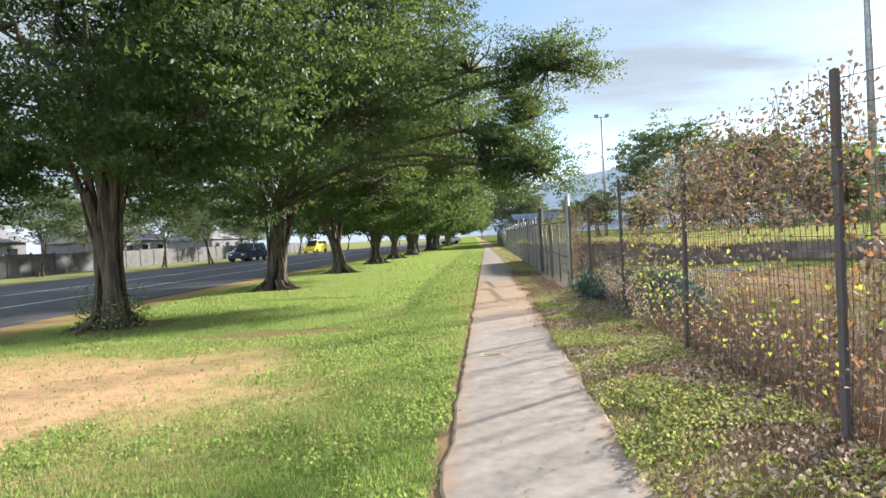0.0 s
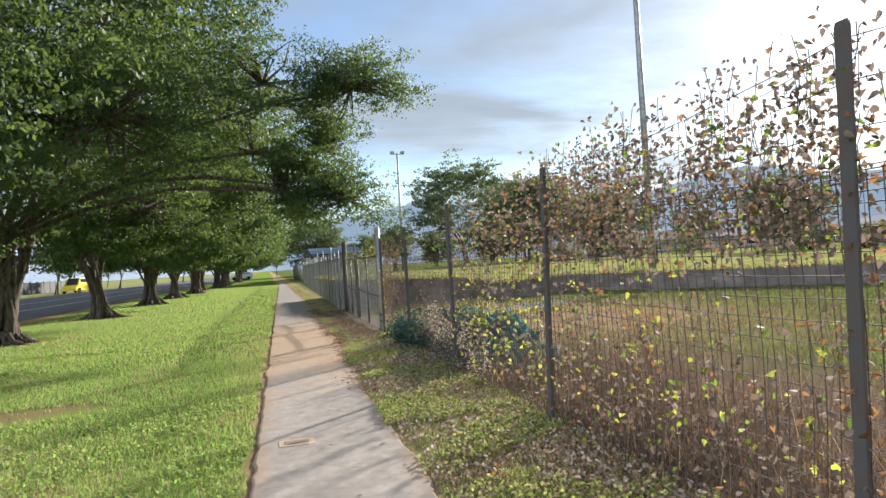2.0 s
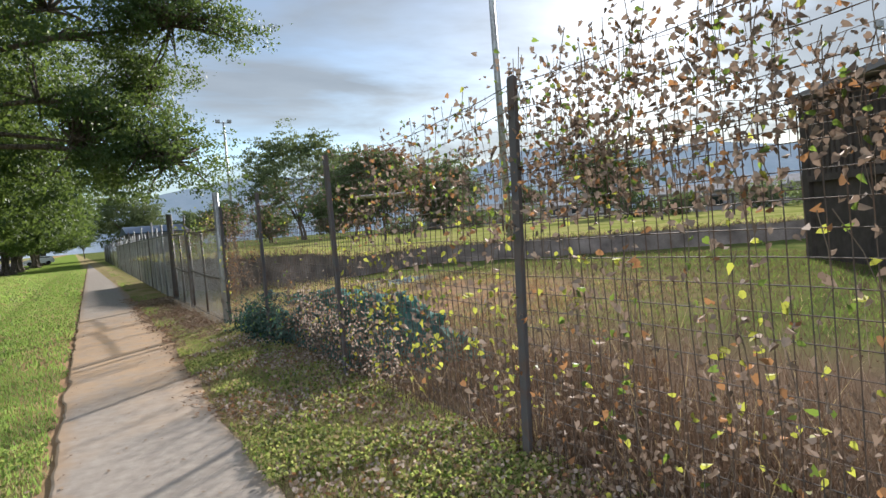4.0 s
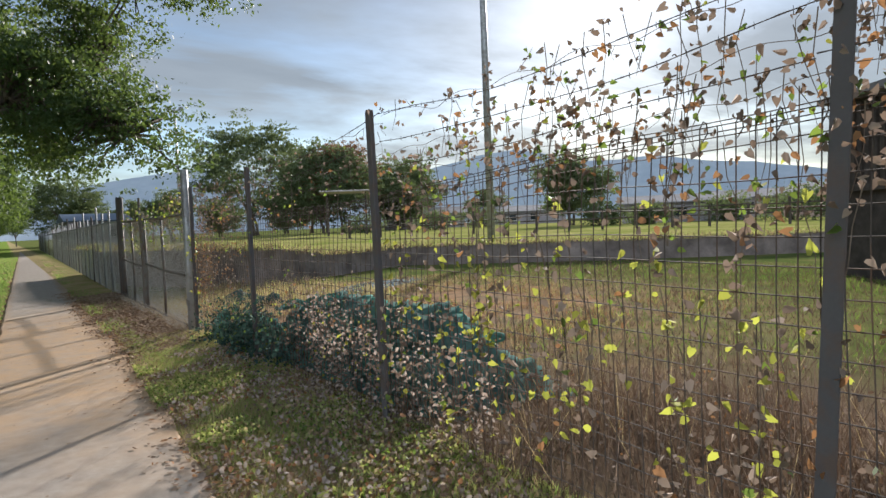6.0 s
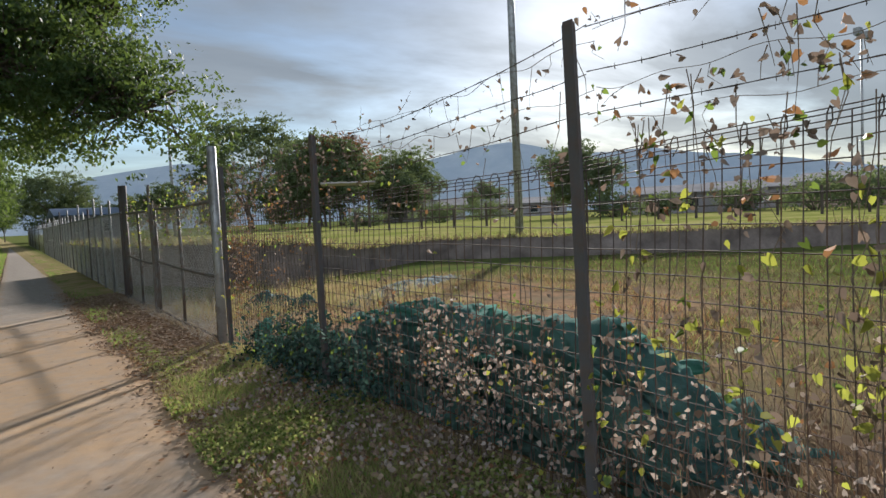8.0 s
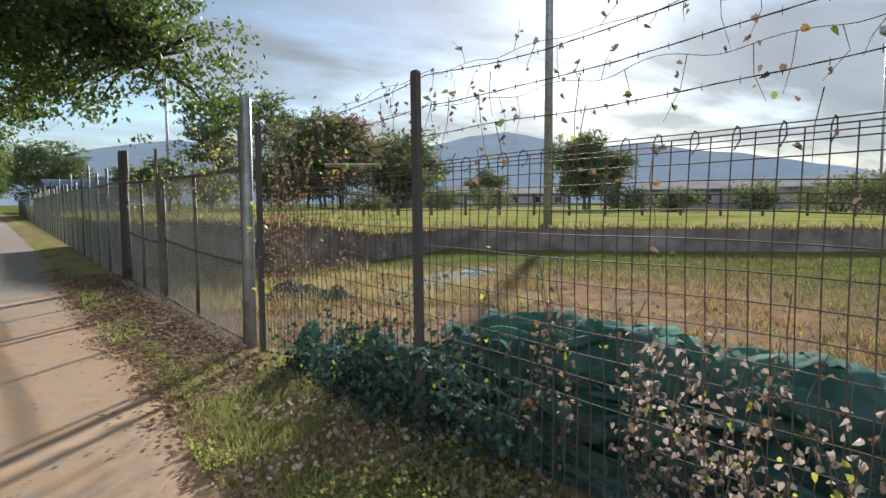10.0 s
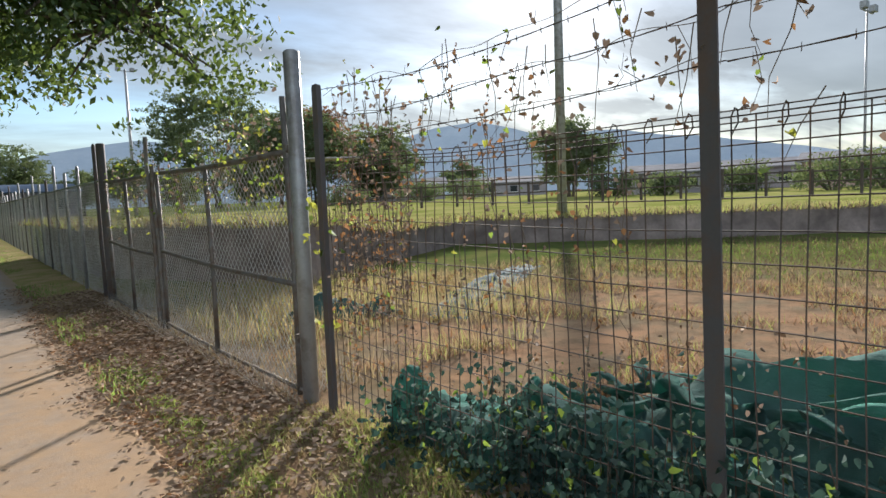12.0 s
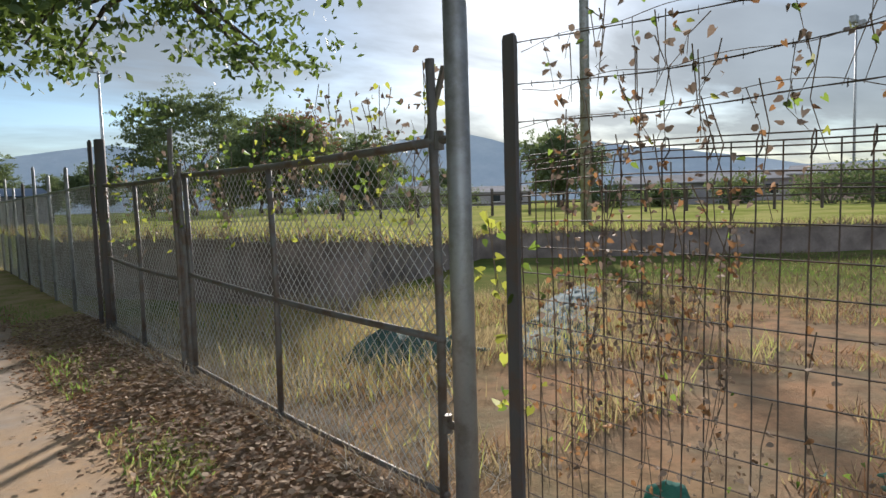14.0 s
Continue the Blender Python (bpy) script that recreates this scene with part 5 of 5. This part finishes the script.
def vehicle(name, label, x, y, rot, L, W, H, hood, paint):
    ob = thing(name, label, "car", at=(x, y, 0.02))
    ob.rotation_euler[2] = radians(rot)
    prof = [(-L / 2, 0.35), (-L / 2, 0.95), (-L / 2 + 0.15, 1.02), (-L / 2 + 0.35, H - 0.05), (-L / 2 + 0.7, H), (L / 2 - hood - 0.75, H), (L / 2 - hood, 1.05), (L / 2 - 0.15, 0.9), (L / 2, 0.72), (L / 2, 0.35)]
    q = Geo()
    n = len(prof)
    vs = []
    for s in (-1, 1):
        for a, z in prof:
            vs.append((s * W / 2 * (0.84 if z > 1.1 else 1.0), a, z))
    q.add(vs, [tuple(range(n))[::-1], tuple(range(n, 2 * n))] + [(i, (i + 1) % n, n + (i + 1) % n, n + i) for i in range(n)])
    part("body", q, paint, ob)
    for s in (-1, 1):
        part("side_window", Geo().box(s * W * 0.46 - 0.02, s * W * 0.46 + 0.02, -L / 2 + 0.6, L / 2 - hood - 0.7, 1.08, H - 0.14), M_GLASS, ob)
        for yy in (-L * 0.31, L * 0.31):
            w = part("wheel", Geo().tube([(s * W / 2 - 0.12, yy, 0.33), (s * W / 2 + 0.03, yy, 0.33)], 0.33, 16), M_TYRE, ob)
            part("rim", Geo().tube([(s * (W / 2 + 0.01), yy, 0.33), (s * (W / 2 + 0.035), yy, 0.33)], 0.19, 12), M_GALV, w)
        part("headlight", Geo().box(s * W * 0.34 - 0.16, s * W * 0.34 + 0.16, L / 2 - 0.04, L / 2 + 0.02, 0.66, 0.82), M_WHITE, ob)
    part("windscreen", Geo().add([(-W * 0.38, L / 2 - hood - 0.02, 1.08), (W * 0.38, L / 2 - hood - 0.02, 1.08), (W * 0.36, L / 2 - hood - 0.70, H - 0.06), (-W * 0.36, L / 2 - hood - 0.70, H - 0.06),
                              (-W * 0.38, L / 2 - hood + 0.02, 1.09), (W * 0.38, L / 2 - hood + 0.02, 1.09), (W * 0.36, L / 2 - hood - 0.66, H - 0.03), (-W * 0.36, L / 2 - hood - 0.66, H - 0.03)],
                             [(0, 3, 2, 1), (4, 5, 6, 7), (0, 1, 5, 4), (1, 2, 6, 5), (2, 3, 7, 6), (3, 0, 4, 7)]), M_GLASS, ob)
    return ob


vehicle("van", "bright yellow van parked across the street", -24.5, 96.0, 170, 4.9, 1.9, 1.95, 0.9, M_YVAN)
vehicle("four_wheel_drive", "dark blue four-wheel drive parked across the street", -23.2, 64.0, 172, 4.6, 1.9, 1.85, 1.3, M_BLUE)
vehicle("car", "small white car parked across the street", -24.6, 66.5, 172, 4.1, 1.75, 1.45, 1.1, M_WCAR)
vehicle("car", "white car parked at the street's far end", -5.0, 128.0, 90, 4.3, 1.75, 1.45, 1.1, M_WCAR)

# ---- small things on the path ----
cover = thing("valve_cover", "small rust-stained iron valve cover in the slab", "valve cover", at=(0.22, 8.7, 0.0))
M_PATCH = plain("sandy_mortar", (0.50, 0.37, 0.24), 0.95, 0, 0.25, 9)
part("surround", Geo().box(-0.15, 0.15, -0.10, 0.10, -0.03, 0.010), M_PATCH, cover)
part("lid", Geo().box(-0.11, 0.10, -0.055, 0.05, -0.01, 0.013), plain("worn_iron", (0.25, 0.20, 0.16), 0.8, 0.2, 0.4, 14), cover)
part("lifting_slot", Geo().box(-0.08, 0.07, -0.045, -0.03, 0.0, 0.015), M_POST, cover)

# ---- grass, weeds, litter ----
def scatter(n, x0, x1, y0, y1):
    return np.column_stack([rng.uniform(x0, x1, n), rng.uniform(y0, y1, n)])


def noise2(p, s, seed):
    return np.array([noise.noise(Vector((a * s, b * s, seed))) for a, b in p])


def keep_lawn(p):
    d = np.hypot((p[:, 0] + 5.7) / 3.7, (p[:, 1] - 7.3) / 2.9) + 0.5 * noise2(p, 0.45, 1.0) + 0.25 * noise2(p, 1.6, 5.0)
    for cx, cy, rx, ry in ((-3.6, 11.4, 1.7, 0.45), (-7.2, 13.3, 1.1, 1.0), (-6.7, 22.0, 1.2, 1.1), (-6.5, 31.0, 1.2, 1.1), (-6.2, 40.5, 1.1, 1.0), (-4.6, 17.5, 1.6, 0.35)):
        d = np.minimum(d, np.hypot((p[:, 0] - cx) / rx, (p[:, 1] - cy) / ry) + 0.35 * noise2(p, 1.1, 3.0))
    pl = -0.28 + 0.0185 * p[:, 1]
    edge = pl - 0.05 + 0.09 * noise2(p[:, ::-1], 1.7, 6.0) + 0.05 * noise2(p, 6.0, 2.0)
    return p[(rng.uniform(size=len(p)) < np.clip((d - 0.88) * 2.2, 0.03, 1)) & (p[:, 0] < edge)]


for (y0, y1, n, h, w) in ((2.6, 8.5, 130000, 0.036, 0.009), (8.5, 15, 100000, 0.042, 0.014), (15, 30, 80000, 0.05, 0.026), (30, 70, 50000, 0.06, 0.06)):
    p = keep_lawn(scatter(n, -8.6 if y0 > 8 else -6.5, 0.15 + 0.02 * y1, y0, y1))
    stuff("lawn_grass", soup("lawn_grass", blades(p, -0.02, h, w), 3, [M_GRASS, M_STRAW], (rng.uniform(size=len(p)) < 0.14 + 0.2 * (noise2(p, 0.9, 4.0) > 0.25)).astype(int)), "short mown green lawn grass with dry blades", "grass")


p = keep_lawn(scatter(60000, -6.5, 0.4, 2.6, 11.0))
p = p[noise2(p, 1.3, 81.0) > -0.12]
c3 = np.column_stack([p, rng.uniform(-0.01, 0.03, len(p))])
v, per = leaves(c3, 0.034, 0.022, -0.3, "diamond")
stuff("lawn_clover", soup("lawn_clover", v, per, [M_GRASS, M_WEED], (rng.uniform(size=len(c3)) < 0.35).astype(int)), "low clover growing through the mown lawn", "weeds")


p = scatter(9000, -8.5, -1.2, 4.5, 10.5)
p = p[noise2(p, 2.2, 91.0) > 0.08]
stuff("dry_grass", soup("dry_grass", blades(p, -0.02, 0.045, 0.010, 1.0), 3, [M_STRAW, M_WEED], (rng.uniform(size=len(p)) < 0.3).astype(int)), "thin dry tufts on the bare sand", "grass")


n_ = 900
a_ = rng.uniform(0, 2 * math.pi, n_)
c3 = np.column_stack([-7.3 + np.cos(a_) * rng.uniform(0.3, 0.75, n_), 13.3 + np.sin(a_) * rng.uniform(0.3, 0.75, n_), 0.9 * rng.beta(1.0, 2.0, n_)])
v, per = leaves(c3, 0.07, 0.035, -0.2)
stuff("sucker_shoots", soup("sucker_shoots", v, per, [M_GREENV, M_WEED], (rng.uniform(size=n_) < 0.4).astype(int)), "green shoots round the fig tree's foot", "shoots")


def verge_pts(n, y0, y1, gap=0.0):
    y = rng.uniform(y0, y1, n)
    x = path_right(y) - 0.05 + rng.uniform(gap, 1.0, n) * (2.5 - path_right(y))
    return np.column_stack([x, y])


p = verge_pts(70000, 2.6, 16.3)
f = noise2(p, 1.4, 12.0)
p = p[(rng.uniform(size=len(p)) < np.clip(0.55 + f * 1.4, 0.1, 1)) & (p[:, 0] > path_right(p[:, 1]) + 0.10 * noise2(p, 2.5, 1.0))]
z = -0.02 + 0.07 * np.clip((p[:, 0] - 1.2) / 1.0, 0, 1)
stuff("verge_grass", soup("verge_grass", blades(p, z, 0.05, 0.009, 0.9), 3, [M_WEED, M_STRAW], (rng.uniform(size=len(p)) < 0.6).astype(int)), "patchy half-dry verge grass beside the path", "grass")
p = verge_pts(90000, 2.6, 15.0)
f = noise2(p, 0.8, 21.0)
p = p[f > 0.05 + 0.25 * np.clip((p[:, 0] - 1.5) / 0.8, 0, 1)]
c3 = np.column_stack([p, rng.uniform(-0.01, 0.07, len(p)) + 0.05 * np.clip((p[:, 0] - 1.2), 0, 1)])
v, per = leaves(c3, 0.027, 0.021, -0.2, "diamond")
stuff("verge_weeds", soup("verge_weeds", v, per, [M_WEED, M_GREENV, M_STRAW], rng.choice(3, len(c3), p=[0.6, 0.22, 0.18])), "low broad-leaved weeds and clover", "weeds")
p = verge_pts(34000, 7.5, 15.6)
p = p[(noise2(p, 0.9, 14.0) > -0.12) & (p[:, 0] > path_right(p[:, 1]) + 0.12)]
z = -0.02 + 0.07 * np.clip((p[:, 0] - 1.2) / 1.0, 0, 1)
stuff("verge_grass", soup("verge_grass", blades(p, z, 0.055, 0.010, 0.9), 3, [M_WEED, M_GRASS, M_STRAW], rng.choice(3, len(p), p=[0.5, 0.25, 0.25])), "low green grass on the shaded verge", "grass")
p = np.column_stack([2.35 - np.abs(rng.normal(0, 0.33, 5000)), rng.uniform(2.6, 14.0, 5000)])
c3 = np.column_stack([p, 0.0 + 0.06 * np.clip((p[:, 0] - 1.2), 0, 1) + rng.uniform(0.0, 0.035, len(p))])
v, per = leaves(c3, 0.04, 0.028, 0.0)
stuff("leaf_litter", soup("leaf_litter", v, per, [M_LITTER, M_DEAD], (rng.uniform(size=len(p)) < 0.5).astype(int)), "pale dry leaves along the fence foot", "leaf litter")
p = verge_pts(12000, 2.4, 14.6, 0.06)
p = p[noise2(p, 1.0, 23.0) + 0.5 * noise2(p, 3.1, 24.0) > -0.1 - 0.25 * (p[:, 0] - 1.5)]
c3 = np.column_stack([p, -0.012 + 0.07 * np.clip((p[:, 0] - 1.2), 0, 1) + rng.uniform(0.02, 0.06, len(p))])
v, per = leaves(c3, 0.036, 0.024, 0.0)
stuff("leaf_litter", soup("leaf_litter", v, per, [M_PALE, M_LITTER, M_RUSSET], rng.choice(3, len(c3), p=[0.5, 0.38, 0.12])), "small pale dry leaves strewn over the verge", "leaf litter")
p = verge_pts(26000, 2.6, 11.6, 0.02)
p = p[noise2(p, 1.15, 33.0) + 0.4 * noise2(p, 3.7, 34.0) > 0.02]
c3 = np.column_stack([p, 0.07 * np.clip((p[:, 0] - 1.2), 0, 1) + rng.uniform(0.0, 0.055, len(p))])
v, per = leaves(c3, 0.030, 0.020, -0.5, "diamond")
stuff("verge_weeds", soup("verge_weeds", v, per, [M_WEED, M_GREENV, M_STRAW], rng.choice(3, len(c3), p=[0.5, 0.25, 0.25])), "fresh green clover patches on the verge", "weeds")
# tall dry stalks along and behind the fence foot
p = np.column_stack([2.36 + np.abs(rng.normal(0, 1.1, 16000)), rng.uniform(0.5, 11.0, 16000)])
p = p[rng.uniform(size=len(p)) < np.clip(0.55 + noise2(p, 0.9, 31.0), 0.2, 1)]
stuff("dry_stalks", soup("dry_stalks", blades(p, 0.03, 0.36 + 0.22 * np.clip((p[:, 0] - 2.5) / 0.8, 0, 1), 0.007, 0.6), 3, [M_STRAW, M_BROWN, M_DEAD], rng.choice(3, len(p), p=[0.05, 0.79, 0.16])), "tall dead brown weeds along the fence foot", "weeds")
c3 = np.column_stack([p, 0.03 + 0.48 * rng.beta(1.0, 1.8, len(p))])
v, per = leaves(c3, 0.032, 0.02, 0.6)
stuff("dead_weed_leaves", soup("dead_weed_leaves", v, per, [M_BROWN, M_DEAD, M_RUSSET], rng.choice(3, len(c3), p=[0.55, 0.35, 0.10])), "shrivelled brown leaves on dead weeds", "weeds")
# grass hanging over the bank's rim
rp = np.array([lv[i * 4 + 3] for i in range(len(rim)) if lv[i * 4 + 3][0] < 24])
c3 = rp[rng.integers(0, len(rp), 9000)] + np.column_stack([rng.normal(0, 0.25, 9000), rng.normal(0.05, 0.22, 9000), np.full(9000, -0.04)])
stuff("bank_grass", soup("bank_grass", blades(c3[:, :2], c3[:, 2], 0.20, 0.022, 1.2), 3, [M_STRAW, M_WEED, M_BROWN], rng.choice(3, 9000, p=[0.35, 0.35, 0.30])), "ragged dry grass along the earth bank's rim", "grass")
# beyond the gate
p = scatter(16000, 2.5, 6.5, 16.5, 22.5)
p = p[rng.uniform(size=len(p)) < np.clip(0.35 + noise2(p, 0.9, 41.0) * 1.6, 0.02, 1)]
stuff("dry_grass", soup("dry_grass", blades(p, 0.03, 0.26, 0.010, 0.6), 3, [M_STRAW, M_WEED], (rng.uniform(size=len(p)) < 0.2).astype(int)), "tufts of straw-coloured grass behind the gate", "grass")
p = scatter(60000, 3.0, 16.0, 2.0, 21.0)
p = p[np.hypot((p[:, 0] - 5.6) / 3.6, (p[:, 1] - 16.4) / 3.2) + 0.4 * noise2(p, 0.7, 61.0) > 0.95]
p = p[np.hypot((p[:, 0] - 3.8) / 2.3, (p[:, 1] - 6.2) / 5.6) + 0.3 * noise2(p, 0.7, 63.0) > 1.0]
stuff("paddock_grass", soup("paddock_grass", blades(p, 0.03, 0.11, 0.013, 0.9), 3, [M_GREENV, M_STRAW, M_BROWN], np.where(rng.uniform(size=len(p)) < np.clip((p[:, 1] - 13.0) / 6.0, 0.04, 0.7) * np.clip((11.0 - p[:, 0]) / 4.0, 0.1, 1), 1, rng.choice([0, 2, 2], len(p)))), "rough paddock grass behind the fence", "grass")
p = scatter(48000, 2.5, 9.5, 12.0, 20.5)
p = p[noise2(p, 0.9, 95.0) + 0.5 * noise2(p, 2.6, 96.0) > 0.12]
stuff("dry_grass", soup("dry_grass", blades(p, 0.03, 0.11, 0.010, 1.1), 3, [M_STRAW, M_RUSSET, M_BROWN, M_WEED], rng.choice(4, len(p), p=[0.26, 0.28, 0.32, 0.14])), "short dead grass on bare reddish soil", "grass")
# grey tangle under the gate
p = np.column_stack([2.3 + 0.9 * rng.beta(1.0, 2.2, 4200) - 0.1, rng.uniform(16.4, 22.4, 4200)])
p = p[noise2(p, 1.7, 97.0) > -0.3]
stuff("dry_grass", soup("dry_grass", blades(p, 0.03, 0.15, 0.007, 1.4), 3, [M_ASHEN, M_STRAW, M_DEAD], rng.choice(3, len(p), p=[0.6, 0.2, 0.2])), "grey tangle of dead grass under the gate", "grass")
# far verge
p = verge_pts(14000, 16.3, 60)
p = p[noise2(p, 0.5, 51.0) > 0.0]
stuff("verge_grass", soup("verge_grass", blades(p, 0.0, 0.07, 0.022, 0.8), 3, [M_GRASS, M_STRAW], (rng.uniform(size=len(p)) < 0.3).astype(int)), "green and dry verge grass past the gate", "grass")
# a strip of green between the sand and the litter
p = np.column_stack([1.70 + rng.normal(0, 0.10, 9000), rng.uniform(13.6, 18.4, 9000)])
p = p[noise2(p, 1.8, 71.0) > -0.08]
stuff("verge_grass", soup("verge_grass", blades(p, 0.0, 0.045, 0.010, 1.0), 3, [M_WEED, M_GRASS], (rng.uniform(size=len(p)) < 0.4).astype(int)), "strip of green grass beside the leaf litter", "grass")
# fallen leaves in front of the gate
y = rng.uniform(14.5, 24.0, 9000)
x = 1.12 + 1.15 * rng.beta(2.0, 1.1, 9000) + 0.2 * np.clip((y - 20) / 4, 0, 1)
sel = rng.uniform(size=9000) < np.clip((y - 14.0) / 2.5, 0.1, 1)
c3 = np.column_stack([x, y, -0.005 + 0.07 * np.clip((x - 1.2) / 1.0, 0, 1) + rng.uniform(0, 0.025, 9000)])[sel]
n = len(c3)
v, per = leaves(c3, 0.055, 0.035, 0.0)
v[:, 2] = np.repeat(c3[:, 2], per) + (v[:, 2] - np.repeat(c3[:, 2], per)) * 0.35
stuff("leaf_litter", soup("leaf_litter", v, per, M_LITTER), "dry brown leaf litter in front of the gate", "leaf litter")
# litter drifted along the path's edge
y = rng.uniform(10.5, 26.0, 5200)
x = path_right(y) + rng.normal(0.12, 0.15, 5200) - 0.10 * np.clip((y - 15) / 3, 0, 1)
c3 = np.column_stack([x, y, 0.008 + rng.uniform(0, 0.018, 5200)])
c3 = c3[noise2(c3[:, :2], 1.2, 17.0) > -0.25]
v, per = leaves(c3, 0.05, 0.030, 0.0)
v[:, 2] = np.repeat(c3[:, 2], per) + (v[:, 2] - np.repeat(c3[:, 2], per)) * 0.35
stuff("leaf_litter", soup("leaf_litter", v, per, [M_LITTER, M_RUSSET], (rng.uniform(size=len(c3)) < 0.25).astype(int)), "brown leaves drifted along the path's edge", "leaf litter")
p = np.column_stack([rng.uniform(-0.3, 1.6, 500), rng.uniform(3, 24, 500)])
c3 = np.column_stack([p, np.full(500, 0.014)])
v, per = leaves(c3, 0.045, 0.026, 0.0)
v[:, 2] = 0.010 + np.abs(v[:, 2] - 0.014) * 0.3
stuff("fallen_leaves", soup("fallen_leaves", v, per, M_LITTER), "few dry leaves scattered over the path", "leaf litter")
